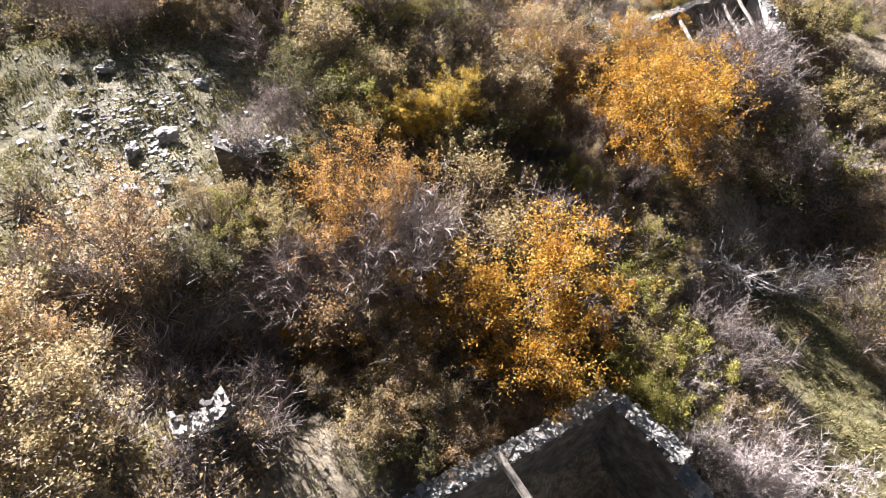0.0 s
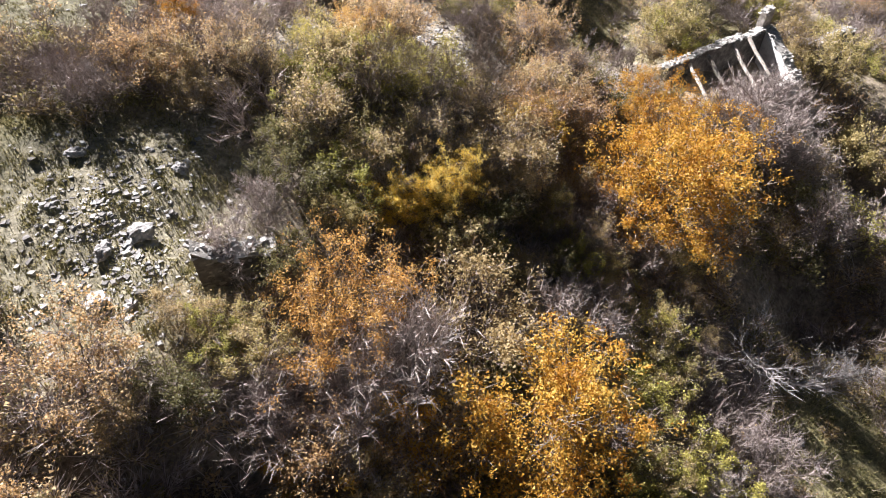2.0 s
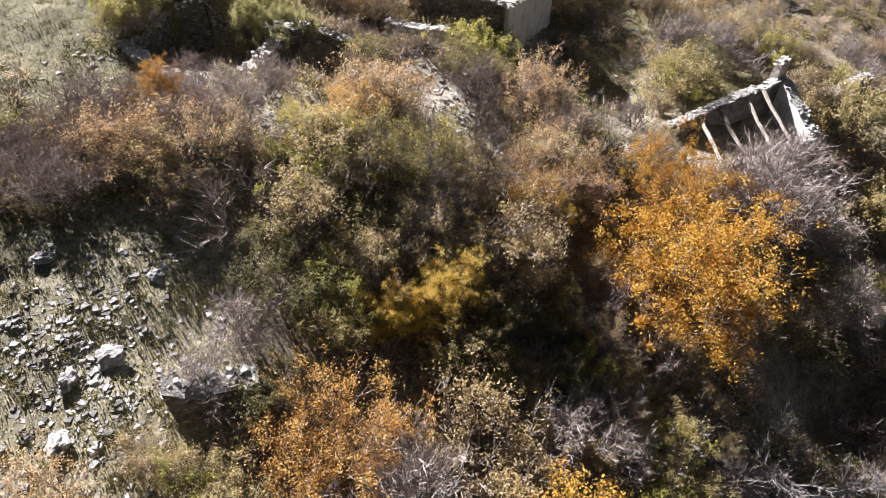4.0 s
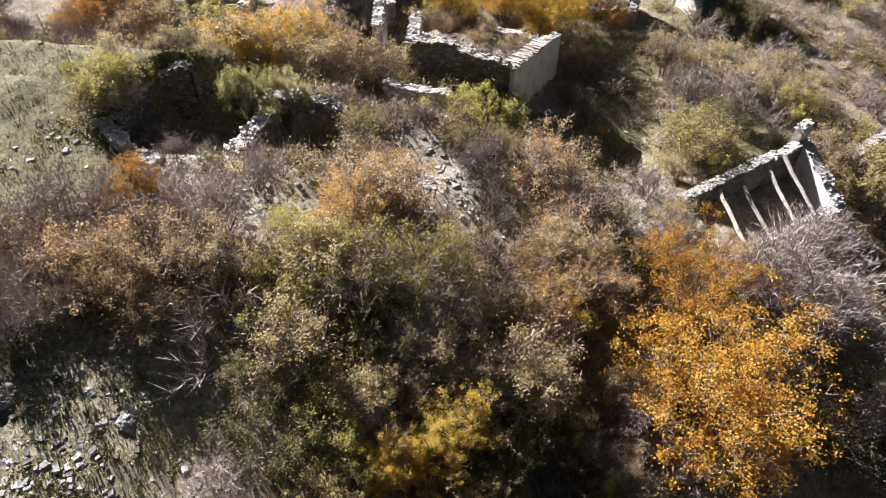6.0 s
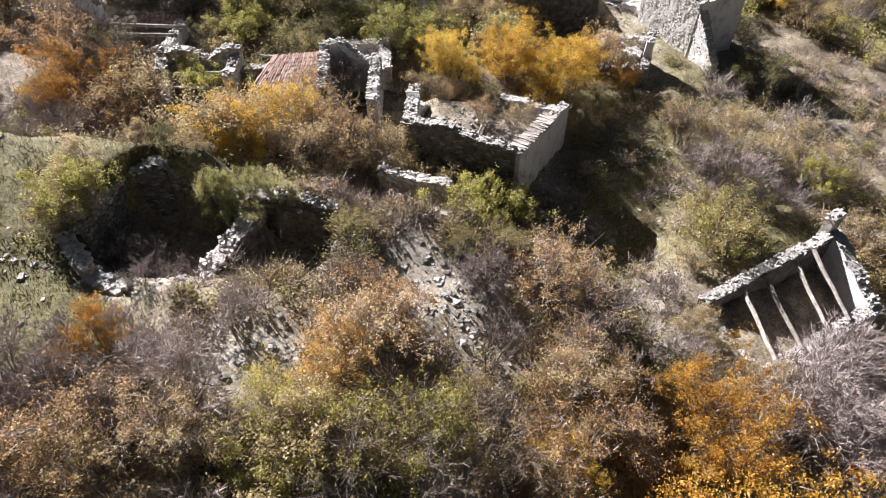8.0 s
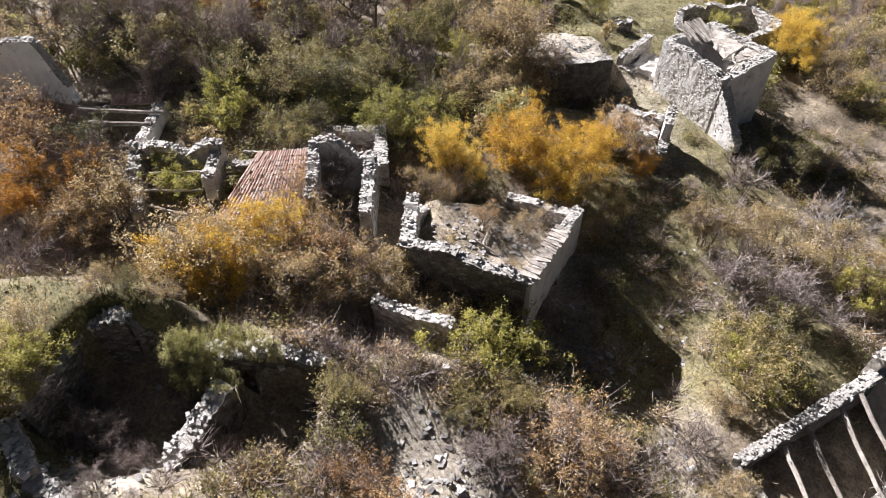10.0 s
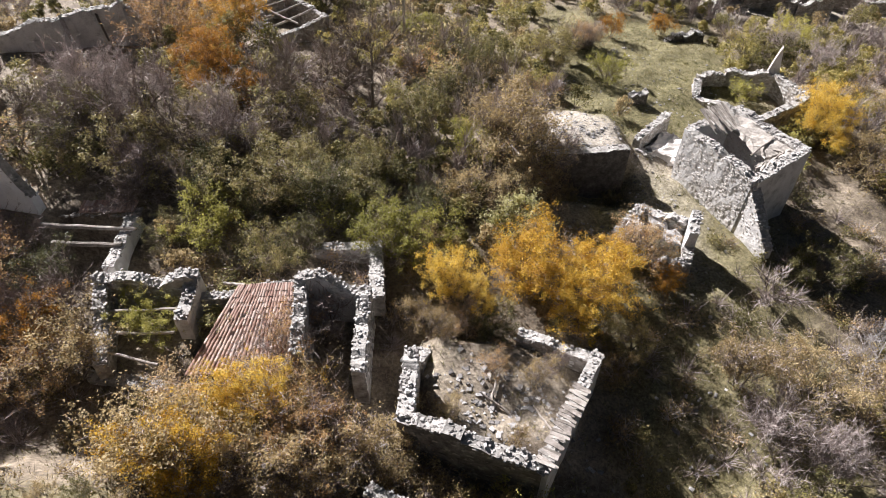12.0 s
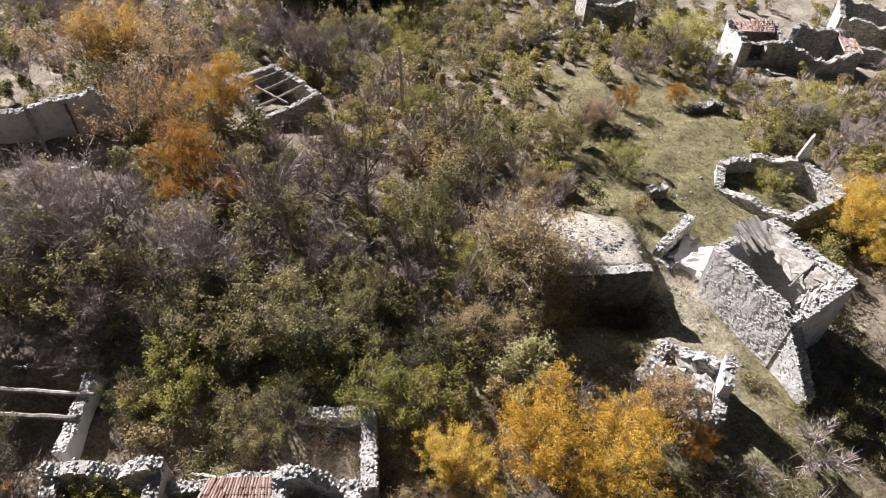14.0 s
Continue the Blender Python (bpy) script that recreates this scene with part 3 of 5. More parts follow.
kind("rust", 3, "shrub", "thinning shrub with rust and tan leaves", "shrub", seed=301, height=3.6, stems=6, spread_of=0.55, kids=(2, 2), leaves=6000, leaf_size=0.05, leaf_mat=M_RUST, twigs=1700, twig_len=0.5, scatter=0.11, group="brush")
kind("olive", 4, "shrub", "dense olive green shrub with yellowing leaves", "shrub", seed=401, height=3.2, stems=6, spread_of=0.6, kids=(2, 2), leaves=7000, leaf_size=0.052, leaf_mat=M_OLIVE, twigs=600, twig_len=0.42, scatter=0.11, group="brush")
kind("dusky", 3, "shrub", "dense dusky olive shrub in the shaded hollow", "shrub", seed=451, height=3.4, stems=6, spread_of=0.6, kids=(2, 2), leaves=7000, leaf_size=0.055, leaf_mat=M_SCRUB, twigs=600, twig_len=0.45, scatter=0.12, group="brush")
kind("lime", 2, "shrub", "bright yellow-green leafy shrub", "shrub", seed=501, height=3.0, stems=6, spread_of=0.55, kids=(2, 2), leaves=7000, leaf_size=0.052, leaf_mat=M_LIME, twigs=450, twig_len=0.42, scatter=0.11, group="brush")
kind("lime_tree", 2, "tree", "slender tree with thin yellow-green autumn leaves", "tree", seed=551, height=4.0, stems=5, spread_of=0.45, kids=(3, 2), leaves=9000, leaf_size=0.046, leaf_mat=M_FADED, twigs=1500, twig_len=0.5, scatter=0.12, low=0.2, group="autumn trees")
kind("straw", 3, "shrub", "straw-coloured shrub with sparse dry leaves", "shrub", seed=601, height=3.0, stems=6, spread_of=0.55, kids=(2, 2), leaves=5600, leaf_size=0.05, leaf_mat=M_GOLDEN, twigs=1500, twig_len=0.45, scatter=0.11, group="brush")
kind("bare", 4, "shrub", "leafless grey-brown shrub of dense fine twigs", "shrub", seed=701, height=3.4, stems=7, spread_of=0.65, kids=(2, 2), twigs=4800, twig_len=0.5, twig_r=0.011, wander=0.2, group="brush")
kind("ivy", 2, "ivy", "mound of dark green ivy over old stonework", "ivy", seed=801, height=1.8, stems=7, spread_of=0.9, kids=(2, 2), leaves=6000, leaf_size=0.05, leaf_mat=M_IVY, twigs=300, twig_len=0.3, scatter=0.11)
kind("dead", 2, "dead_tree", "dead bleached tree with pale bare limbs", "tree", seed=901, height=3.6, stems=4, spread_of=0.8, kids=(3, 2), twigs=1300, twig_len=0.55, twig_r=0.01, wander=0.24, limb_mat=M_PALE, twig_mat=M_PALE)
kind("tall_bare", 2, "tree", "tall leafless tree with dark ascending limbs", "tree", seed=951, height=6.0, stems=2, spread_of=0.25, kids=(3, 2), twig_mat=M_BARK, twigs=3400, twig_len=0.6, twig_r=0.015, wander=0.15, group="bare trees")


# ---- ruined houses ----
def ring(house, corners, seed, **kw):
    """Walls that follow the corners (x, y, top) in turn."""
    for i in range(len(corners) - 1):
        wall(house, corners[i], corners[i + 1], seed=seed + i, **kw)


def tile_mesh():
    verts, faces = [], []
    for y, r in ((0, 0.082), (0.36, 0.069)):
        for layer in (0, 0.016):
            for i in range(6):
                t = math.pi * i / 5
                verts.append(((r - layer) * math.cos(t), y, (r - layer) * 0.6 * math.sin(t)))
    for i in range(5):
        faces.append((i, i + 1, 12 + i + 1, 12 + i))
        faces.append((6 + i + 1, 6 + i, 18 + i, 18 + i + 1))
        faces.append((i + 1, i, 6 + i, 6 + i + 1))
        faces.append((12 + i, 12 + i + 1, 18 + i + 1, 18 + i))
    me = bpy.data.meshes.new("roof_tile")
    me.from_pydata(verts, [], faces)
    me.materials.append(M_TILE)
    return me


TILE = tile_mesh()


def tiled_roof(house, tl, tr, bl, br, seed, missing=0.06, mat=None):
    """A slope of barrel tiles on a board deck, between four corners; the tiles run down the slope."""
    rng = random.Random(seed)
    tl, tr, bl, br = map(Vector, (tl, tr, bl, br))
    nrm = (tr - tl).cross(bl - tl).normalized()
    if nrm.z < 0:
        nrm = -nrm
    drop = nrm * 0.055
    dv = [tl - drop, tr - drop, br - drop, bl - drop]
    dv += [v - nrm * 0.08 for v in dv]
    deck = mesh_object("roof_deck", [tuple(v) for v in dv], [(0, 1, 2, 3), (7, 6, 5, 4), (0, 4, 5, 1), (1, 5, 6, 2), (2, 6, 7, 3), (3, 7, 4, 0)], M_TILE, house)
    cols, rows = max(2, int(((tr - tl).length + (br - bl).length) / 2 / 0.152)), max(2, int((bl - tl).length / 0.27))
    for c in range(cols):
        for r in range(rows):
            if rng.random() < missing:
                continue
            u, v = (c + 0.5) / cols, (r + 1.0) / rows
            p = tl.lerp(tr, u).lerp(bl.lerp(br, u), v)
            up = (tl.lerp(tr, u) - bl.lerp(br, u)).normalized()
            right = up.cross(nrm).normalized()
            m = Matrix((right, up, nrm)).transposed().to_4x4()
            m.translation = p - nrm * 0.05 + nrm * (0.02 * (rows - r) / rows)
            ob = new("roof_tile", TILE)
            ob.parent = deck
            ob.matrix_basis = m @ pose(rng.uniform(-0.012, 0.012), 0, rng.uniform(-0.008, 0.012), rng.uniform(-2, 3), rng.uniform(-4, 4), rng.uniform(-3.5, 3.5))


def slab(parent, name, corners, thick, mat, rough=0.06, seed=1, cuts=8):
    """A broken slab between four corners, with an uneven face and edge."""
    rng = random.Random(seed)
    tl, tr, br, bl = map(Vector, corners)
    verts, faces = [], []
    for lay in (0, 1):
        for j in range(cuts + 1):
            for i in range(cuts + 1):
                p = tl.lerp(tr, i / cuts).lerp(bl.lerp(br, i / cuts), j / cuts)
                edge = i in (0, cuts) or j in (0, cuts)
                p += Vector((rng.uniform(-1, 1), rng.uniform(-1, 1), 0)) * (rough * 1.6 if edge else rough * 0.4) + Vector((0, 0, rng.uniform(-rough, rough) * 0.5 - lay * thick))
                verts.append(tuple(p))
    k = cuts + 1
    for j in range(cuts):
        for i in range(cuts):
            a = j * k + i
            faces.append((a, a + 1, a + k + 1, a + k))
            b = a + k * k
            faces.append((b + k, b + k + 1, b + 1, b))
    rim = [i for i in range(cuts)] + [cuts + j * k for j in range(cuts)] + [cuts * k + cuts - i for i in range(cuts)] + [(cuts - j) * k for j in range(cuts)]
    for q in range(len(rim)):
        a, b = rim[q], rim[(q + 1) % len(rim)]
        faces.append((a, a + k * k, b + k * k, b))
    return mesh_object(name, verts, faces, mat, parent)


def plank(parent, a, b, w=0.16, t=0.03, mat=None, seed=1):
    A, B = Vector(a), Vector(b)
    ax = (B - A).normalized()
    u = ax.cross(Vector((0, 0, 1))).normalized() * w / 2
    v = u.cross(ax).normalized() * t / 2
    r = random.Random(seed)
    verts = []
    for k in (0, 0.5, 1):
        c = A.lerp(B, k) + Vector((0, 0, r.uniform(-0.03, 0.03)))
        j = r.uniform(0.85, 1.1)
        verts += [tuple(c + u * j + v), tuple(c - u * j + v), tuple(c - u * j - v), tuple(c + u * j - v)]
    faces = [(0, 3, 2, 1), (8, 9, 10, 11)] + [(s * 4 + q, s * 4 + (q + 1) % 4, s * 4 + 4 + (q + 1) % 4, s * 4 + 4 + q) for s in (0, 1) for q in range(4)]
    return mesh_object("plank", verts, faces, mat or M_WOOD, parent)


RUINS = "ruined village houses"
# the roofless house under the start of the flight
h = thing("ruined_house", "roofless stone house with thick lichen-grey walls and one fallen beam", "ruin", RUINS)
wall(h, (-3.4, 4.4, 3.9), (4.2, 8.7, 4.2), thick=0.5, jag=0.25, seed=11, cap_size=0.26, stones="l", mat=M_SHADED_EARTH)
wall(h, (4.4, 8.6, 4.2), (5.8, 7.1, 4.0), thick=0.5, jag=0.25, seed=12, cap_size=0.26, stones="l", mat=M_SHADED_EARTH)
wall(h, (5.8, 7.1, 3.3), (7.4, 5.4, 2.6), thick=0.5, jag=0.4, seed=19, cap_size=0.26, stones="l", mat=M_SHADED_EARTH)
wall(h, (7.4, 5.4, 2.6), (0.6, 0.8, 3.0), thick=0.6, jag=0.25, seed=13, caps=False)
wall(h, (0.6, 0.8, 3.6), (-3.4, 4.4, 3.8), thick=0.6, jag=0.25, seed=14, caps=False)
beam(h, (1.3, 7.05, 4.25), (3.3, 3.7, 3.9), 0.1, seed=15)

# the house with four bare roof beams
h = thing("ruined_house", "roofless plastered stone house with four bare roof beams", "ruin", RUINS)
BB = -1.3
# back wall: damp masonry, darkened further for the shade on its inner face
wall(h, (10.9, 32.6, 2.75), (17.8, 36.3, 3.25), thick=0.5, jag=0.14, base=BB, mat=M_SHADED_EARTH, seed=21, stones="", cap_size=0.26)
wall(h, (17.8, 36.4, 3.35), (18.4, 32.8, 2.15), thick=0.6, jag=0.2, base=BB, mat=M_PLASTER, seed=22, stones="", cap_size=0.28)
wall(h, (18.6, 32.9, 2.1), (12.4, 29.4, 1.9), thick=0.55, jag=0.2, base=BB, mat=M_PLASTER, seed=23, stones="r", cap_size=0.28)
wall(h, (12.4, 29.4, 1.8), (10.9, 32.5, 2.4), thick=0.5, jag=0.25, base=BB, mat=M_PLASTER, seed=24, stones="", cap_size=0.28)
for i, (a, b) in enumerate((((16.4, 35.2, 3.05), (16.9, 31.9, 2.2)), ((15.5, 34.7, 2.85), (15.85, 31.3, 2.15)), ((13.95, 33.9, 2.7), (14.4, 30.5, 2.1)), ((12.8, 33.2, 2.6), (13.2, 29.9, 2.0)))):
    beam(h, a, b, 0.095, seed=25 + i)
wall(h, (17.3, 36.3, 3.9), (17.75, 36.5, 4.1), thick=0.45, jag=0.3, base=2.6, mat=M_RUBBLE, seed=20, stones="", caps=True, cap_size=0.3, name="chimney_stub")

# the house open to the sky with a rubble floor
h = thing("ruined_house", "open stone ruin with a rubble floor and tiles along one wall", "ruin", RUINS)
wall(h, (-1.6, 40.3, 6.5), (-1.45, 43.4, 6.5), thick=0.6, jag=0.3, seed=31, mat=M_PLASTER, stones="", cap_size=0.3)
wall(h, (-1.3, 43.6, 5.2), (-0.9, 44.8, 4.2), thick=0.5, jag=0.3, seed=32, cap_size=0.3)
# the two front walls take a dark colour in place of their shade
wall(h, (-1.8, 40.4, 6.5), (0.5, 39.5, 6.65), thick=0.55, jag=0.25, seed=33, cap_size=0.3, mat=M_SHADED_EARTH)
wall(h, (0.5, 39.5, 6.6), (3.3, 38.6, 6.0), thick=0.55, jag=0.2, seed=34, cap_size=0.3, mat=M_SHADED_EARTH)
cw = wall(h, (3.25, 38.5, 6.0), (6.4, 44.3, 4.9), thick=0.5, jag=0.12, seed=35, mat=M_PLASTER, stones="", cap_size=0.26)
wall(h, (6.3, 44.2, 4.7), (3.2, 45.8, 4.3), thick=0.5, jag=0.3, seed=36, cap_size=0.3)
rr = random.Random(5)
for i in range(24):
    k = 0.02 + 0.62 * i / 23
    x, y, z = 3.25 + 3.15 * k, 38.5 + 5.8 * k, 6.02 - 1.05 * k
    plank(cw, (x - 0.3, y + 0.16 + rr.uniform(-0.1, 0.1), z + 0.16), (x + 0.3 + rr.uniform(-0.05, 0.08), y - 0.16 + rr.uniform(-0.12, 0.1), z + 0.1 + rr.uniform(0, 0.08)), 0.13, 0.035, M_WOOD, i)
for i in range(5):
    a = rr.uniform(0, 3.1)
    x, y = rr.uniform(1.0, 4.2), rr.uniform(40.6, 43.6)
    z = ground_at(x, y)
    beam(h, (x, y, z + 0.1), (x + 1.3 * math.cos(a), y + 1.3 * math.sin(a), ground_at(x + 1.3 * math.cos(a), y + 1.3 * math.sin(a)) + 0.12), 0.05, seed=300 + i, name="fallen_rafter")
low = thing("garden_wall", "broken dry-stone wall with pale cap stones", "wall")
wall(low, (-2.8, 38.1, 5.5), (0.3, 36.7, 5.55), thick=0.5, jag=0.15, seed=38, cap_size=0.3)

# the row of houses with a surviving tiled roof
h = thing("ruined_house", "row of ruined stone rooms with a patch of red barrel-tile roof", "ruin", RUINS)
wall(h, (-15.5, 47.2, 6.3), (-11.2, 47.4, 6.1), thick=0.55, jag=0.42, seed=41, cap_size=0.28)
wall(h, (-15.3, 47.1, 6.2), (-14.0, 43.1, 5.6), thick=0.55, jag=0.42, seed=42, cap_size=0.3)
wall(h, (-14.7, 43.2, 4.7), (-11.1, 42.6, 4.5), thick=0.5, jag=0.42, seed=43, cap_size=0.3)
wall(h, (-11.3, 47.6, 6.3), (-11.3, 45.2, 6.0), thick=0.6, jag=0.42, seed=44, cap_size=0.3, mat=M_PLASTER, stones="")
wall(h, (-11.1, 46.9, 5.4), (-9.2, 47.0, 5.5), thick=0.45, jag=0.1, seed=45, cap_size=0.24)
wall(h, (-9.2, 47.1, 5.6), (-6.5, 46.9, 6.3), thick=0.5, jag=0.42, seed=46, cap_size=0.28)
tiled_roof(h, (-9.2, 46.9, 6.1), (-6.7, 46.8, 6.35), (-10.9, 43.2, 4.8), (-6.55, 43.2, 5.0), 4, missing=0.03)
wall(h, (-10.2, 43.4, 4.5), (-6.4, 43.3, 4.6), thick=0.5, jag=0.1, seed=47, caps=False)
wall(h, (-6.3, 46.9, 7.1), (-5.95, 43.1, 6.5), thick=0.5, jag=0.42, seed=48, cap_size=0.3)
wall(h, (-6.3, 46.8, 7.1), (-3.5, 46.6, 6.4), thick=0.5, jag=0.42, seed=49, cap_size=0.28, mat=M_PLASTER, stones="")
wall(h, (-3.6, 46.7, 6.4), (-3.5, 42.4, 6.2), thick=0.55, jag=0.2, seed=50, cap_size=0.3)
for i, (a, b) in enumerate((((-14.9, 45.8, 5.7), (-11.3, 46.0, 5.7)), ((-14.6, 44.8, 5.5), (-11.6, 44.9, 5.4)), ((-14.5, 44.0, 5.4), (-11.9, 43.4, 5.2)), ((-9.9, 47.2, 6.0), (-8.9, 47.0, 6.1)))):
    beam(h, a, b, 0.07, seed=51 + i)
strip = thing("garden_wall", "mossy stone wall with plants growing along its top", "wall")
wall(strip, (-3.5, 50.6, 5.4), (-3.15, 46.9, 5.5), thick=0.6, jag=0.15, seed=55, cap_size=0.28)
wall(strip, (-6.4, 50.3, 5.2), (-3.7, 50.3, 5.3), thick=0.5, jag=0.15, seed=56, cap_size=0.3)

# gabled wall and the tall plastered house beside it
h = thing("ruined_house", "gutted house with a leaning gable wall and two floor beams", "ruin", RUINS)
wall(h, (-15.3, 48.0, 6.2), (-15.75, 51.9, 5.75), thick=0.55, jag=0.2, seed=61, mat=M_WHITE, stones="", cap_size=0.3)
wall(h, (-15.75, 51.9, 5.7), (-15.4, 52.9, 3.4), thick=0.5, jag=0.15, seed=67, mat=M_WHITE, stones="", cap_size=0.3)
wall(h, (-20.2, 53.0, 5.0), (-15.9, 53.2, 5.0), thick=0.5, jag=0.15, seed=62, cap_size=0.28)
tiled_roof(h, (-18.9, 53.5, 5.4), (-16.1, 53.6, 5.4), (-19.0, 52.8, 5.2), (-16.2, 52.9, 5.2), 6, missing=0.1)
beam(h, (-19.8, 51.0, 6.0), (-15.0, 50.7, 6.0), 0.1, seed=63)
beam(h, (-18.6, 49.7, 6.0), (-15.3, 49.6, 6.0), 0.12, seed=64)
h = thing("ruined_house", "tall house with pale grey plastered gable and small dark holes", "ruin", RUINS)
wall(h, (-20.75, 52.8, 6.3), (-27.0, 53.4, 7.0), thick=0.6, jag=0.15, base=2.5, seed=66, mat=M_WHITE, stones="", cap_size=0.3, profile=lambda k: 2.7 * smooth(0, 0.16, k) * (1 - 0.6 * smooth(0.2, 0.9, k)))
wall(h, (-21.2, 53.3, 5.0), (-22.0, 56.0, 4.6), thick=0.55, jag=0.3, seed=65)
wall(h, (-26.6, 53.8, 6.4), (-26.8, 56.4, 6.0), thick=0.55, jag=0.2, seed=68, mat=M_PLASTER, stones="")
wall(h, (-22.2, 56.0, 4.8), (-26.6, 56.4, 5.2), thick=0.55, jag=0.2, seed=69, mat=M_PLASTER, stones="")

# the sunken ruin in the terrace
h = thing("ruined_house", "sunken ruin with ivy-hung walls in a grassy terrace", "ruin", RUINS)
# pit walls: the shade inside the pit is put into their dark colour
wall(h, (-12.6, 35.3, 7.5), (-10.95, 35.4, 7.9), thick=0.7, jag=0.25, base=4.2, seed=70, cap_size=0.34, stones="r", mat=M_SHADED_EARTH)
wall(h, (-10.95, 35.4, 7.75), (-9.7, 35.9, 5.8), thick=0.8, jag=0.25, base=4.2, seed=71, cap_size=0.32, stones="r", mat=M_SHADED_EARTH)
wall(h, (-9.7, 35.9, 5.8), (-8.6, 34.7, 6.6), thick=0.7, jag=0.3, base=4.2, seed=72, cap_size=0.32, mat=M_SHADED_EARTH)
wall(h, (-8.7, 34.5, 7.0), (-6.0, 34.75, 7.0), thick=0.7, jag=0.3, base=4.2, mat=M_SHADED_EARTH, seed=75, cap_size=0.34, openings=((1.0, 2.0, 0.0, 2.0),))
wall(h, (-6.0, 34.75, 6.7), (-4.3, 34.7, 6.2), thick=0.6, jag=0.3, base=4.2, mat=M_SHADED_EARTH, seed=78, cap_size=0.32)
wall(h, (-13.0, 31.6, 7.55), (-12.55, 35.6, 7.45), thick=0.5, jag=0.15, base=4.4, mat=M_SHADED_EARTH, seed=73, cap_size=0.32, stones="r")
wall(h, (-8.65, 30.1, 6.35), (-8.1, 31.5, 6.7), thick=0.75, jag=0.2, base=4.4, mat=M_SHADED_EARTH, seed=74, cap_size=0.42)
wall(h, (-8.1, 31.5, 6.7), (-7.2, 33.15, 6.95), thick=0.75, jag=0.2, base=4.4, mat=M_SHADED_EARTH, seed=79, cap_size=0.42)
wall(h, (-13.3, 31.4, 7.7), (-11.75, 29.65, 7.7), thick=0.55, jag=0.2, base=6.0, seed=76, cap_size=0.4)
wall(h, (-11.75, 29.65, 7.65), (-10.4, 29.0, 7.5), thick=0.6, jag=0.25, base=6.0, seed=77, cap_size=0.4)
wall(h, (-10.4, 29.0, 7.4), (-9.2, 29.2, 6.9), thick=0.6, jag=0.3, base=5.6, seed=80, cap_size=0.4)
for x, y, z, s in ((-8.4, 34.15, 6.9, 1.1), (-8.7, 33.9, 5.9, 1.2), (-6.8, 34.5, 7.0, 1.0), (-6.0, 34.5, 6.4, 0.9), (-8.9, 34.2, 6.9, 1.3), (-7.6, 34.5, 7.1, 1.1), (-8.0, 33.9, 6.3, 1.2), (-7.2, 33.1, 6.6, 0.8), (-11.0, 35.9, 7.6, 0.6)):
    place("ivy", x, y, s, z=z, wide=0.55)

# small ruin with pale plaster beside the path
h = thing("ruined_house", "collapsed small house with pale plaster scraps and rubble", "ruin", RUINS)
wall(h, (9.2, 53.4, 2.9), (11.0, 55.3, 3.3), thick=0.6, jag=0.5, seed=81, cap_size=0.3)
wall(h, (11.0, 55.3, 3.2), (13.3, 53.9, 3.6), thick=0.6, jag=0.5, seed=82, cap_size=0.3)
wall(h, (13.4, 53.8, 4.4), (12.9, 52.3, 3.9), thick=0.5, jag=0.3, seed=84, mat=M_PLASTER, stones="", cap_size=0.3)
wall(h, (12.9, 52.3, 3.1), (12.5, 51.2, 2.9), thick=0.5, jag=0.4, seed=83, cap_size=0.3)
wall(h, (12.5, 51.2, 2.9), (8.8, 52.2, 2.6), thick=0.55, jag=0.6, seed=85, cap_size=0.3)
wall(h, (8.8, 52.2, 2.9), (9.2, 53.4, 3.1), thick=0.5, jag=0.4, seed=86, mat=M_PLASTER, stones="", cap_size=0.3)
for i, (x, y) in enumerate(((12.3, 53.1), (11.6, 54.2), (10.2, 53.6))):
    z = ground_at(x, y)
    slab(h, "plaster_slab", ((x - 0.4, y + 0.4, z + 0.55), (x + 0.4, y + 0.3, z + 0.5), (x + 0.45, y - 0.35, z + 0.25), (x - 0.3, y - 0.4, z + 0.3)), 0.12, M_PLASTER, 0.12, 60 + i, 4)

# retaining wall of the yard
h = thing("retaining_wall", "earthy stone retaining wall, darkened as in shade, below a pale trodden yard", "wall")
# earthy face, coloured darker because it stands unlit
wall(h, (4.4, 59.7, 3.9), (11.0, 59.6, 4.3), thick=0.6, jag=0.2, seed=91, mat=M_SHADED_EARTH, stones="", cap_size=0.2)

# the big roofless house beside the path
h = thing("ruined_house", "large pale stone house with fallen-in roof timbers", "ruin", RUINS)
wall(h, (14.4, 59.9, 5.4), (16.7, 55.1, 5.55), thick=0.6, jag=0.25, seed=101, mat=M_PLASTER, stones="r", cap_size=0.32)
wall(h, (16.6, 55.2, 5.55), (20.0, 57.2, 6.0), thick=0.6, jag=0.15, seed=102, mat=M_PLASTER, stones="", cap_size=0.28)
wall(h, (19.9, 57.2, 5.95), (17.8, 62.1, 5.6), thick=0.7, jag=0.2, seed=103, mat=M_PLASTER, stones="l", cap_size=0.3)
wall(h, (17.8, 62.0, 5.5), (14.4, 60.0, 5.3), thick=0.55, jag=0.4, seed=104, mat=M_PLASTER, stones="", cap_size=0.3)
wall(h, (16.7, 55.3, 5.3), (17.5, 52.7, 2.6), thick=0.6, jag=0.15, seed=105, mat=M_PLASTER, stones="lr", cap_size=0.3, name="buttress_wall")
slab(h, "vault_remnant", ((19.5, 57.5, 5.8), (17.8, 61.3, 5.6), (16.9, 60.6, 5.35), (18.0, 57.2, 5.45)), 0.25, M_RUBBLE, 0.14, 7)
slab(h, "vault_remnant", ((18.2, 57.2, 5.5), (19.4, 57.4, 5.8), (17.3, 55.9, 5.5), (17.0, 56.2, 5.45)), 0.25, M_RUBBLE, 0.12, 8)
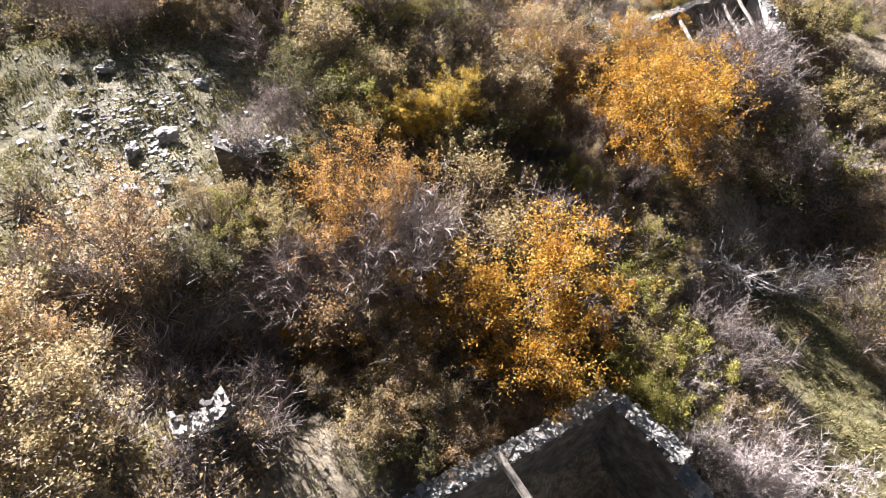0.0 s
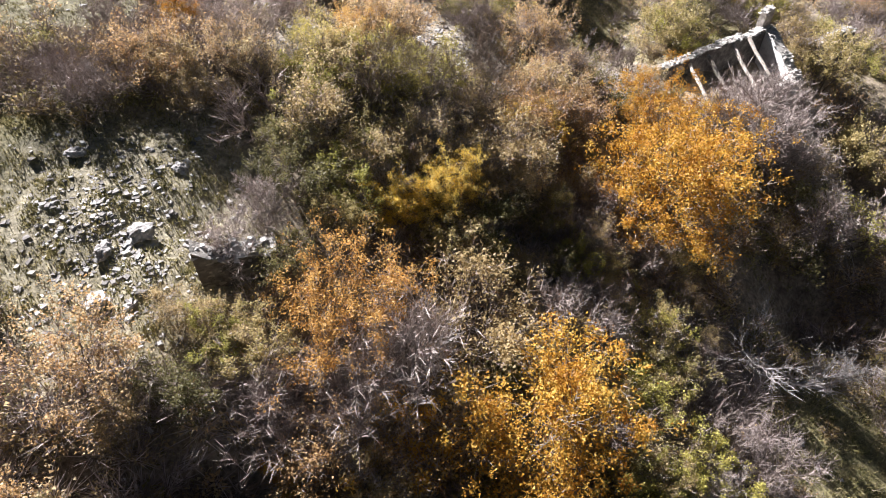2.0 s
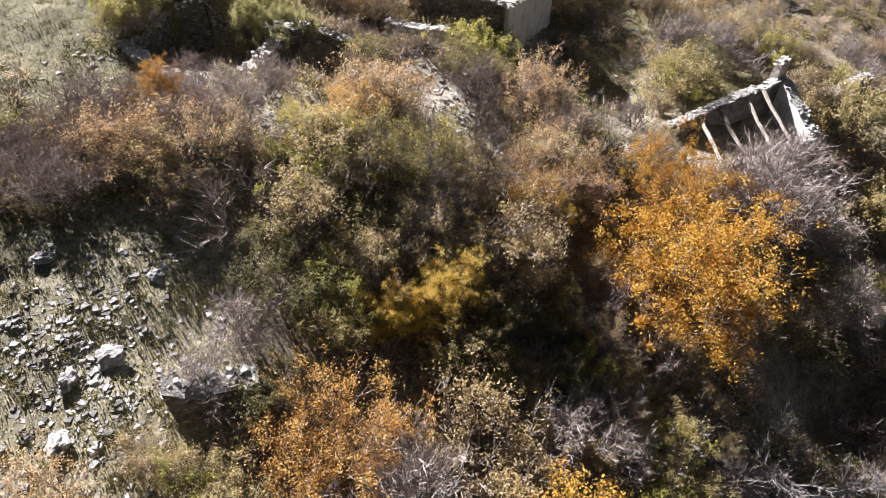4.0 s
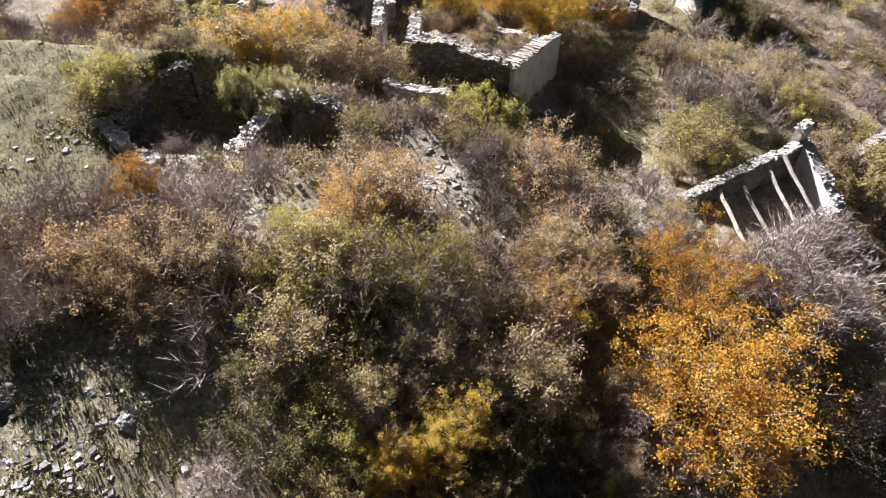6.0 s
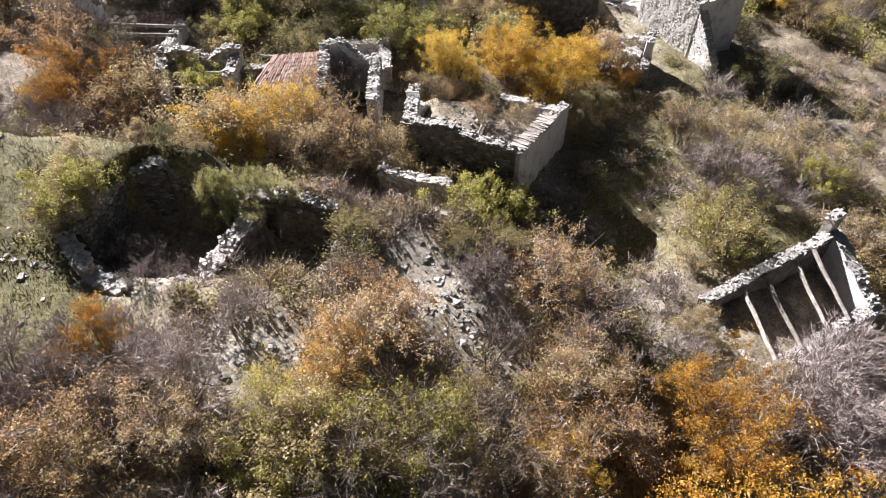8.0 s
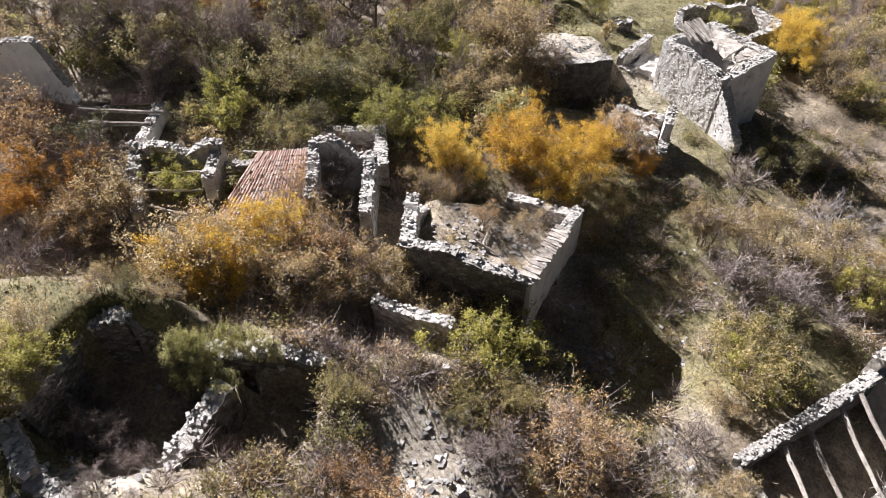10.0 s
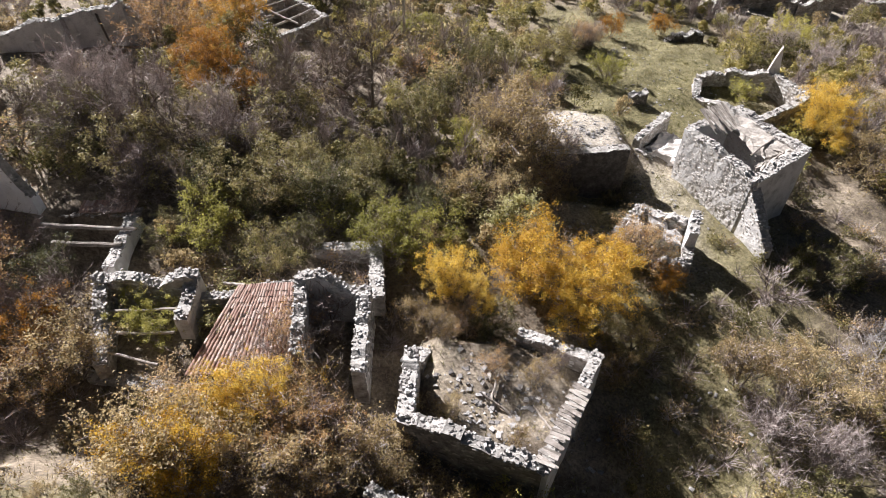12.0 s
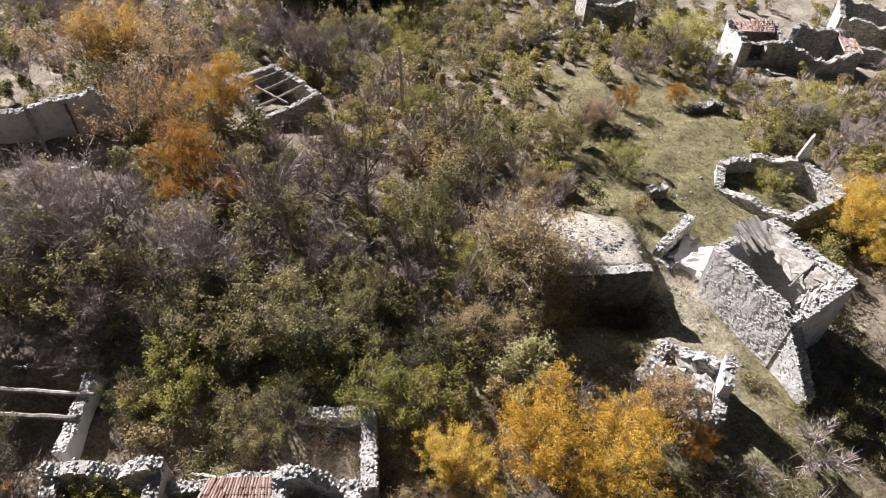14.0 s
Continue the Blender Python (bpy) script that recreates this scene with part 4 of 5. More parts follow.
for i in range(15):
    k = i / 14
    plank(h, (15.3 + 1.6 * k, 61.3 + 0.7 * k + rr.uniform(-0.15, 0.15), 5.75 + rr.uniform(-0.05, 0.2)), (16.0 + 1.5 * k + rr.uniform(-0.2, 0.2), 59.6 + 0.4 * k + rr.uniform(-0.5, 0.5), 5.35 + rr.uniform(-0.1, 0.15)), 0.15, 0.05, M_WOOD, 900 + i)
beam(h, (17.0, 57.2, 5.5), (18.8, 58.6, 5.75), 0.05, seed=106)
h2 = thing("outbuilding", "low tumbled outbuilding of pale plaster open on one side", "ruin", RUINS)
wall(h2, (12.4, 62.5, 2.9), (14.9, 64.9, 3.3), thick=0.5, jag=0.3, seed=107)
slab(h2, "fallen_plaster", ((13.0, 62.4, ground_z(13.0, 62.4) + 0.35), (14.9, 64.3, ground_z(14.9, 64.3) + 0.5), (16.0, 62.4, ground_z(16.0, 62.4) + 0.9), (14.4, 60.8, ground_z(14.4, 60.8) + 0.5)), 0.4, M_FACE, 0.16, 9)
wall(h2, (12.5, 62.3, 2.3), (13.4, 61.3, 2.0), thick=0.5, jag=0.3, seed=108, cap_size=0.34)

# ruin behind it with a standing shard of gable
h = thing("ruined_house", "low roofless ruin with a pointed shard of wall", "ruin", RUINS)
ring(h, ((19.2, 71.6, 2.4), (21.5, 72.3, 2.3), (24.9, 71.3, 2.5), (26.0, 67.8, 3.0), (21.8, 65.8, 2.2), (18.6, 69.8, 1.7), (19.2, 71.6, 2.3)), 111, thick=0.55, jag=0.3, cap_size=0.3)
wall(h, (23.9, 71.9, 2.4), (25.2, 71.6, 2.4), thick=0.3, jag=0.05, seed=118, mat=M_PLASTER, stones="", caps=False, profile=lambda k: 2.4 * max(0, 1 - abs(k - 0.65) / 0.35), name="wall_shard")

# far houses on the right
h = thing("ruined_house", "ruined house with scraps of red tile roof on pale walls", "ruin", RUINS)
wall(h, (28.4, 97.0, 0.6), (28.8, 93.2, 0.2), thick=0.6, jag=0.5, seed=121, mat=M_PLASTER, stones="")
wall(h, (28.8, 93.4, 0.1), (33.2, 93.9, 0.0), thick=0.55, jag=0.25, seed=122, openings=((0.8, 2.4, 1.5, 3.4),))
wall(h, (33.2, 93.9, 0.0), (33.0, 97.4, 0.2), thick=0.55, jag=0.25, seed=123)
wall(h, (33.0, 97.4, 0.2), (28.4, 97.0, 0.6), thick=0.55, jag=0.25, seed=124)
tiled_roof(h, (28.7, 97.0, 0.7), (32.8, 97.3, 0.7), (29.0, 95.2, 0.45), (32.6, 95.6, 0.2), 12, missing=0.2)
h = thing("ruined_house", "roofless pale stone house with broken walls", "ruin", RUINS)
ring(h, ((33.4, 94.0, -0.5), (35.8, 97.6, 0.0), (40.0, 97.2, -0.6), (40.6, 93.4, -1.2), (36.4, 92.6, -1.2), (33.4, 94.0, -0.5)), 126, thick=0.55, jag=0.6, cap_size=0.32)
tiled_roof(h, (39.6, 96.4, -0.7), (41.2, 96.0, -0.8), (39.4, 94.2, -1.1), (41.2, 93.8, -1.2), 13, missing=0.25)
h = thing("ruined_house", "far roofless stone house with pale walls", "ruin", RUINS)
ring(h, ((14.6, 99.5, 1.4), (19.4, 99.9, 1.2), (19.8, 103.5, 1.2), (14.4, 103.5, 1.4), (14.6, 99.5, 1.4)), 131, thick=0.55, jag=0.6, cap_size=0.35)
wall(h, (15.8, 99.4, 0.6), (16.0, 96.4, -0.2), thick=0.55, jag=0.3, seed=136, mat=M_PLASTER, stones="", cap_size=0.35)
wall(h, (10.4, 96.2, -0.4), (14.0, 97.6, -0.2), thick=0.6, jag=0.3, seed=137, cap_size=0.4)
h = thing("ruined_house", "far roofless pale house with a row of bare rafters", "ruin", RUINS)
ring(h, ((43.5, 103.0, -1.9), (49.0, 101.2, -2.6), (51.0, 105.0, -2.2), (45.0, 107.0, -1.5), (43.5, 103.0, -1.9)), 141, thick=0.55, jag=0.6, cap_size=0.35)
wall(h, (42.0, 98.4, -2.6), (50.5, 97.0, -3.6), thick=0.6, jag=0.3, seed=146, cap_size=0.4)

# far houses on the left
h = thing("ruined_house", "long broken plastered wall of a house with two leaning beams", "ruin", RUINS)
wall(h, (-31.0, 69.2, 6.8), (-22.6, 71.9, 7.9), thick=0.55, jag=0.25, seed=151, mat=M_PLASTER, stones="", cap_size=0.32)
wall(h, (-22.6, 71.9, 7.7), (-21.0, 70.9, 6.4), thick=0.55, jag=0.2, seed=152, mat=M_PLASTER, stones="", cap_size=0.32)
wall(h, (-21.0, 70.9, 5.6), (-23.0, 66.4, 5.4), thick=0.5, jag=0.3, seed=153, cap_size=0.32)
beam(h, (-26.6, 70.6, 7.4), (-24.9, 68.2, 5.6), 0.13, seed=154)
beam(h, (-24.4, 71.2, 7.4), (-23.2, 69.4, 6.2), 0.08, seed=155, mat=M_BARK)
h = thing("ruined_house", "small roofless stone house with a few remaining rafters", "ruin", RUINS)
ring(h, ((-15.8, 79.8, 4.3), (-13.6, 81.4, 4.3), (-9.5, 77.2, 4.4), (-13.2, 75.2, 3.5), (-15.8, 79.8, 4.3)), 161, thick=0.42, jag=0.25, cap_size=0.32)
for i, (a, b) in enumerate((((-15.2, 78.6, 4.3), (-12.6, 80.5, 4.5)), ((-14.5, 77.4, 4.1), (-11.6, 79.5, 4.5)), ((-13.8, 76.2, 3.9), (-10.6, 78.4, 4.5)), ((-14.3, 78.2, 4.4), (-11.6, 76.2, 4.2)))):
    beam(h, a, b, 0.09, seed=165 + i)

# stubs of field walls
for i, (a, b, label) in enumerate((
    ((-6.5, 14.8, 7.35), (-4.5, 15.5, 7.0), "weathered stub of stone wall on a scree slope"),
    ((9.3, 77.3, 2.2), (12.2, 77.9, 2.0), "dark stub of field wall in the grass"),
    ((12.8, 75.4, 1.15), (15.6, 78.4, 1.2), "low line of field stones"),
    ((5.6, 67.4, 3.2), (8.3, 68.9, 3.0), "mossy stub of field wall"),
    ((13.2, 68.2, 2.9), (14.4, 68.5, 2.9), "short stub of dark stone wall"),
    ((19.0, 80.6, 1.0), (23.0, 82.0, 0.9), "low line of field stones"),
    ((19.9, 36.4, 1.6), (24.5, 39.4, 1.6), "tumbled pale stone wall in the scrub"),
    ((-5.6, 6.6, 6.0), (-4.6, 7.3, 6.1), "stub of dark stone wall in the brush"),
)):
    w = thing("field_wall", label, "wall", "field walls")
    wall(w, a, b, thick=0.6, jag=0.75, seed=170 + i * 3, cap_size=0.36, mat=M_SHADED_EARTH, crown_mat=M_SCREE)

# utility pole
pole = thing("utility_pole", "weathered wooden utility pole without wires", "pole")
pz = ground_at(-3.3, 77.0)
beam(pole, (-3.3, 77.0, pz - 0.4), (-3.3, 77.0 + 0.02, pz + 6.2), 0.11, sag=0.0, seed=181, name="shaft")
beam(pole, (-3.7, 77.0, pz + 5.8), (-2.9, 77.05, pz + 5.8), 0.05, sag=0.0, seed=182, name="crossarm")


# ---- loose stone ----
def scatter_stones(name, label, spots, seed, lo, hi):
    """Many small stones lying on the slope, joined."""
    rng = random.Random(seed)
    rows = [(x, y, lo + (hi - lo) * rng.random() ** 2.2) for x, y in spots]
    ob = joined_stones(name, [(x, y, ground_at(x, y) + 0.02 * q, q * 1.15) for x, y, q in rows], seed, flat=0.5, mat=M_SCREE)
    return tagged(ob, label, "stones", kind="stuff")


sr = np.random.default_rng(77)


def blob(n, cx, cy, sx, sy):
    return [(cx + sx * a, cy + sy * b) for a, b in sr.normal(0, 1, (n, 2))]


scatter_stones("scree", "pale limestone scree scattered over the open slope", blob(900, -9.6, 16.4, 2.2, 2.4) + blob(500, -9.4, 15.8, 0.9, 1.2) + blob(220, -7.5, 13.8, 1.6, 1.4), 1, 0.04, 0.19)
scatter_stones("scree", "pale stones strewn over dry grass", blob(700, 0.6, 30.4, 1.5, 2.2) + blob(200, 1.8, 34.0, 1.0, 1.4) + blob(160, 9.0, 31, 0.9, 3) + blob(140, -6.2, 26.6, 1.0, 0.8) + blob(90, 11.2, 41.5, 1.2, 3.2) + blob(90, -12.8, 30.6, 1.5, 1.6) + blob(60, -9.6, 30.2, 1.6, 0.5), 2, 0.05, 0.24)
scatter_stones("rubble", "rubble of fallen wall stones inside the ruin", blob(420, 2.4, 42.0, 1.6, 1.6) + blob(70, 10.5, 53.3, 1.0, 0.8) + blob(60, 7.6, 54.2, 0.9, 0.6) + blob(60, 8.0, 37.8, 1.4, 1.6) + blob(70, -7.5, 34.4, 1.8, 0.8), 3, 0.06, 0.26)
scatter_stones("field_stones", "stones lying in the rough grass of the old fields", blob(420, 14, 71, 5, 6) + blob(120, -13.5, 28, 2.5, 2.5) + blob(160, 14, 46, 2.5, 5), 6, 0.04, 0.18)
scatter_stones("gravel", "stones and gravel on the trodden path", blob(260, 12.6, 56, 0.8, 4) + blob(900, 8, 62.0, 1.9, 1.2), 4, 0.035, 0.16)
scatter_stones("field_stones", "single stones lying about the hillside", [(x, y) for x, y in zip(sr.uniform(-24, 30, 900), sr.uniform(4, 90, 900))], 5, 0.05, 0.18)



def boulder_mesh(seed):
    """A weathered limestone block with broken facets."""
    bm = bmesh.new()
    bmesh.ops.create_icosphere(bm, subdivisions=3, radius=0.5)
    for v in bm.verts:
        d = v.co.normalized()
        step = 0.5 + 0.3 * noise.noise(d * 1.3 + Vector((seed, 0, 0))) + 0.16 * noise.noise(d * 3.1 + Vector((0, seed, 0))) + 0.06 * noise.noise(d * 8.0 + Vector((0, 0, seed)))
        v.co = Vector((d.x * step, d.y * step, d.z * step * 0.62))
    me = bpy.data.meshes.new("boulder")
    bm.to_mesh(me)
    bm.free()
    me.materials.append(M_SCREE)
    return me


BOULDERS = [boulder_mesh(3.7 * i + 1) for i in range(5)]
for i, (x, y, s) in enumerate(((-8.5, 16.1, 1.0), (-9.3, 15.5, 0.8), (-8.0, 18.7, 0.75), (-11.3, 19.1, 0.8), (-9.0, 13.9, 0.9), (11.4, 13.2, 0.5), (-5.0, 6.3, 0.5), (8.2, 37.4, 0.6), (9.1, 36.4, 0.5), (3.6, 22.8, 0.7), (17.8, 26.4, 0.8))):
    ob = new("boulder", BOULDERS[i % len(BOULDERS)])
    s *= 0.6
    ob.matrix_basis = pose(x, y, ground_at(x, y) + 0.12 * s, 8, -6, 70 * i) @ Matrix.Diagonal((s * 1.25, s, s * 0.9, 1))
    tagged(ob, "grey limestone boulder half sunk in the slope", "boulder", "boulders")

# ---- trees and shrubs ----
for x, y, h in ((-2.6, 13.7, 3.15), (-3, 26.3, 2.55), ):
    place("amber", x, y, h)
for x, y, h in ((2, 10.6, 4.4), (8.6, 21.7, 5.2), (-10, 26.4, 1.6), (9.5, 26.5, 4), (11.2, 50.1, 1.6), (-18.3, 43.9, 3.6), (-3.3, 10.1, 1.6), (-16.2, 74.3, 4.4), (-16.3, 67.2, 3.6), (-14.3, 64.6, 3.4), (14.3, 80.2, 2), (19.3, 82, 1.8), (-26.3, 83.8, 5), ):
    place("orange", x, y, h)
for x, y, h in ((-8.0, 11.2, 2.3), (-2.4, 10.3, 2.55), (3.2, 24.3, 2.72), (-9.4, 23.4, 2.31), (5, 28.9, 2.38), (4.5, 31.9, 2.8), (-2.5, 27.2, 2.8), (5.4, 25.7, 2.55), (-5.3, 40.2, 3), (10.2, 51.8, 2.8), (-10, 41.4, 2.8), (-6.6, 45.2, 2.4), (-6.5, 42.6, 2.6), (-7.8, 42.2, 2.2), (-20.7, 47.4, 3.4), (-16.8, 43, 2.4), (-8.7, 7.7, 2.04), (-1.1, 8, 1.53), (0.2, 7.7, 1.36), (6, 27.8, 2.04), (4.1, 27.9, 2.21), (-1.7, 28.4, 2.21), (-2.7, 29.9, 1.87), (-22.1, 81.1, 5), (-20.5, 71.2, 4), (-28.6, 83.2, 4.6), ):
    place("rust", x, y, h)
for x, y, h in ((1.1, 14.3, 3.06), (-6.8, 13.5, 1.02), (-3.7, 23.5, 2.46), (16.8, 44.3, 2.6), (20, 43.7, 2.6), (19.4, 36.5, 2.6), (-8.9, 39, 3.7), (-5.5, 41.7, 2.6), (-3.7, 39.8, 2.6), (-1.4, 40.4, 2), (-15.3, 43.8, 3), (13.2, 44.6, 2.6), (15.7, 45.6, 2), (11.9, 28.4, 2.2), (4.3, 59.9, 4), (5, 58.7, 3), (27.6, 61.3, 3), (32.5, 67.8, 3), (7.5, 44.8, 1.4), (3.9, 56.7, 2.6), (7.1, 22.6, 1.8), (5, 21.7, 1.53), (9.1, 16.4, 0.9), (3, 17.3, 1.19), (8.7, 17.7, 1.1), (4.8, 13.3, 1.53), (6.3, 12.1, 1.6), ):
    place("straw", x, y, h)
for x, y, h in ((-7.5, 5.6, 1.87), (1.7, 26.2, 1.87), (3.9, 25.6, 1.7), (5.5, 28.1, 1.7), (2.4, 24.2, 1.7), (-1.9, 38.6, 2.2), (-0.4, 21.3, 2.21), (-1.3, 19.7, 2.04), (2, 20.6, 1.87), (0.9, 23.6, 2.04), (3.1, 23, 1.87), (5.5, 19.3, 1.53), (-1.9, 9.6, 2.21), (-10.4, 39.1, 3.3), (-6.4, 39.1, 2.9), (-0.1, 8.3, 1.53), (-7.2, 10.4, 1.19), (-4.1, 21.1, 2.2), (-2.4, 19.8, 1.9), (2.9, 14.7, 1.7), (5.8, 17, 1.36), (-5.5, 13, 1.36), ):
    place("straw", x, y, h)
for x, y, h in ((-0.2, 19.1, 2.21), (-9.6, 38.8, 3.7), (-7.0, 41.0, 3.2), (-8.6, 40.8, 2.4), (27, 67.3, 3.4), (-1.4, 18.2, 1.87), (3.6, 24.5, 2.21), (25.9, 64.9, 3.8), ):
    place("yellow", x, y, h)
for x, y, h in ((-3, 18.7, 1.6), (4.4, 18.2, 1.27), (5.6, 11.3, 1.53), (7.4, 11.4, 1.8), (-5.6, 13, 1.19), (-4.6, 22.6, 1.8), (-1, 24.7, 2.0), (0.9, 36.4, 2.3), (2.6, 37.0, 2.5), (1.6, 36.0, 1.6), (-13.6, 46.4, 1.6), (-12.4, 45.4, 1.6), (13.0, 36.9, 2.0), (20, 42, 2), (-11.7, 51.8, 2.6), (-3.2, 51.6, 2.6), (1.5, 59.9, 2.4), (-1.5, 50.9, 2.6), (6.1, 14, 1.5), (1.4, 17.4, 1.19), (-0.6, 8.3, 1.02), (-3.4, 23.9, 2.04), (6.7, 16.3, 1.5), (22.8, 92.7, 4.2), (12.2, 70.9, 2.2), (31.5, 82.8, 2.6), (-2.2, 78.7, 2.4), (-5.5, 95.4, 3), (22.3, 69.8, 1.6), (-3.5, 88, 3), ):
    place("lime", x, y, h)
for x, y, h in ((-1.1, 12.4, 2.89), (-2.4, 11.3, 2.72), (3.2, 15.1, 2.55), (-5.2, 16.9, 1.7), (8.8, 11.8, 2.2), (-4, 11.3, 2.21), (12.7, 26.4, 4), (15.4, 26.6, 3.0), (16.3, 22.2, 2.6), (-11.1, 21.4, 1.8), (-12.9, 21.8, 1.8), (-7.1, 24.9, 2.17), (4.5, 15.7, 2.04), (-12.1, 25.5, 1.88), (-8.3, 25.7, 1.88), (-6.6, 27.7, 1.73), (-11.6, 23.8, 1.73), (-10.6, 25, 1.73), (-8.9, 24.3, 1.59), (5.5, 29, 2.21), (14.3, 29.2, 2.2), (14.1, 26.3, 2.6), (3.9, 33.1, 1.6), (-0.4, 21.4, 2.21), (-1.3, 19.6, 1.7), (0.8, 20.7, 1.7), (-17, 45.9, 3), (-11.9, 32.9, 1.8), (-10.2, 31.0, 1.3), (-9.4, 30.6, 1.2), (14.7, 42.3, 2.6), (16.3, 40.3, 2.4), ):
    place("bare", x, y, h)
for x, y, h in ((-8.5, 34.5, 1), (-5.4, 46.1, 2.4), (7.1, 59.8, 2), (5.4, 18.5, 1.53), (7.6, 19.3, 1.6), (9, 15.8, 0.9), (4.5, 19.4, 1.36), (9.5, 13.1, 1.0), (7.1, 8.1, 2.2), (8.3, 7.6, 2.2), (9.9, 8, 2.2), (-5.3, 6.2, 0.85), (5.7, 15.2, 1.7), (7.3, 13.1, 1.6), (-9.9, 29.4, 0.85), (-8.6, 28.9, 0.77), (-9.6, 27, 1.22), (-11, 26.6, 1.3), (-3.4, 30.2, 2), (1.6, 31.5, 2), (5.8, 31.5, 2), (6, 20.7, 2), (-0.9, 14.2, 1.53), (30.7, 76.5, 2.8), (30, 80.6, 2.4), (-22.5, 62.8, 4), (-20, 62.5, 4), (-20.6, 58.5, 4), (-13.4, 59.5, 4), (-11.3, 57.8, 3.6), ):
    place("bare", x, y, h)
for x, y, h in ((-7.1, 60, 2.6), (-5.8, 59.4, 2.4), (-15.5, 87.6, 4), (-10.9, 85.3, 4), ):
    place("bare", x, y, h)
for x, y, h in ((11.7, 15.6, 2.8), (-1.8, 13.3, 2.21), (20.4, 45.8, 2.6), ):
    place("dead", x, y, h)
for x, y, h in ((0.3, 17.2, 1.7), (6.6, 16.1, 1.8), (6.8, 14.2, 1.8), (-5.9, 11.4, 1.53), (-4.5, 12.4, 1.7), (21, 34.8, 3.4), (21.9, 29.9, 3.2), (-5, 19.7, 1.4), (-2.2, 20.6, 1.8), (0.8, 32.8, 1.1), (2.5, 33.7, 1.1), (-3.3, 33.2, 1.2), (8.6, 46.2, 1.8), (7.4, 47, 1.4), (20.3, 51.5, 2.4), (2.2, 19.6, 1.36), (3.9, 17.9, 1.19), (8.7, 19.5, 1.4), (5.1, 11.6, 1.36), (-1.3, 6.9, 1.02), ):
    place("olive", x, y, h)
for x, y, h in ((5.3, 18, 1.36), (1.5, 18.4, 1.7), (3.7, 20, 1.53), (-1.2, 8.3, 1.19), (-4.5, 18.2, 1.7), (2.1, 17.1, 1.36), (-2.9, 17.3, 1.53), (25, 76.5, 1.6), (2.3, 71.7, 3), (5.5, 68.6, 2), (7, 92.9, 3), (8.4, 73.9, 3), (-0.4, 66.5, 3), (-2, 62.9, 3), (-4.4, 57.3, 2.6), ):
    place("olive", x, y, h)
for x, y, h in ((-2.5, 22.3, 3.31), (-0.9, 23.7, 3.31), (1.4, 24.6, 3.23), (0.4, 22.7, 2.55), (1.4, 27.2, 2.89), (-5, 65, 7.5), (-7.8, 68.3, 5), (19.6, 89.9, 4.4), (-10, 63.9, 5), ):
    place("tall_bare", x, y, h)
for x, y, h in ((3.5, 53.5, 2.2), (-9.5, 46.4, 1.4), ):
    place("ivy", x, y, h)


for x, y, h, k in ((-17, 56.5, 3.6, "dusky"), (-14, 57, 4.2, "tall_bare"), (-20, 58, 3.6, "dusky"), (-11.5, 54.6, 3.0, "dusky"), (-23, 57, 4.8, "tall_bare"), (-9, 55, 3.4, "dusky"), (-26, 55, 4.4, "rust"), (-18.5, 60, 4.4, "bare"), (-6.5, 53.5, 3.0, "dusky"), (-1.2, 54, 2.6, "dusky"), (0.4, 46.3, 1.7, "rust"), (1.9, 46.6, 1.6, "dusky"), (-0.9, 46.4, 1.8, "straw"), (1.8, 55.5, 2.4, "straw"), (-16.2, 54.6, 3.6, "bare")):
    place(k, x, y, h)

for x, y, h in ((6.0, 58.7, 1.3), (7.6, 58.6, 1.0), (10.2, 58.3, 1.1), (4.6, 58.6, 2.2)):
    place("olive", x, y, h)
for x, y, h, w in ((4.0, 49.6, 3.7, 1.2), (6.0, 48.2, 3.5, 1.2), (8.2, 49.6, 3.3, 1.1), (0.4, 48.0, 3.4, 0.9)):
    place("yellow", x, y, h, seed=3, wide=w)
for x, y, h, w in ((-1.9, 23.6, 2.9, 1.0), (-0.3, 24.2, 3.0, 1.0), (-4.6, 24.6, 2.4, 0.9)):
    place("lime_tree", x, y, h, wide=w)
for x, y, h in ((2.2, 21.9, 2.8), (3.7, 21.4, 2.6), (4.2, 27.0, 2.4), (0.6, 20.0, 2.0)):
    place("straw", x, y, h, seed=5)
for x, y, h in ((-7.6, 56.7, 2.6), (-12.2, 54.7, 2.6), (-6.8, 53.6, 2.4), (-4.8, 55.1, 2.6), (-9.6, 52.6, 2.0), (-13.4, 51.0, 1.8)):
    place("dusky", x, y, h)
for x, y, h in ((-8.2, 49.6, 2.2), (-7.0, 50.2, 1.8)):
    place("olive", x, y, h)
for x, y, h, k in ((5.4, 13.4, 1.7, "lime"), (5.3, 9.6, 1.6, "lime"), (6.5, 9.3, 1.6, "lime"), (6.2, 11.2, 1.6, "straw"), (4.7, 12.2, 1.8, "bare"), (6.7, 14.3, 1.6, "straw"), (7.6, 10.4, 1.7, "bare"), (8.6, 9.4, 1.6, "straw"), (4.2, 15.4, 1.8, "straw"), (-1.6, 7.6, 1.4, "straw"), (-0.4, 7.3, 1.2, "olive"), (-3.0, 8.4, 1.3, "straw"), (-1.3, 38.7, 2.6, "straw"), (-0.2, 38.2, 2.2, "bare"), (1.0, 37.6, 2.4, "straw"), (-9.0, 22.6, 1.9, "straw"), (-7.6, 23.6, 2.0, "rust"), (-6.2, 22.8, 1.9, "straw"), (-10.6, 23.2, 1.8, "rust"), (-8.2, 21.4, 1.4, "straw")):
    place(k, x, y, h, seed=9)
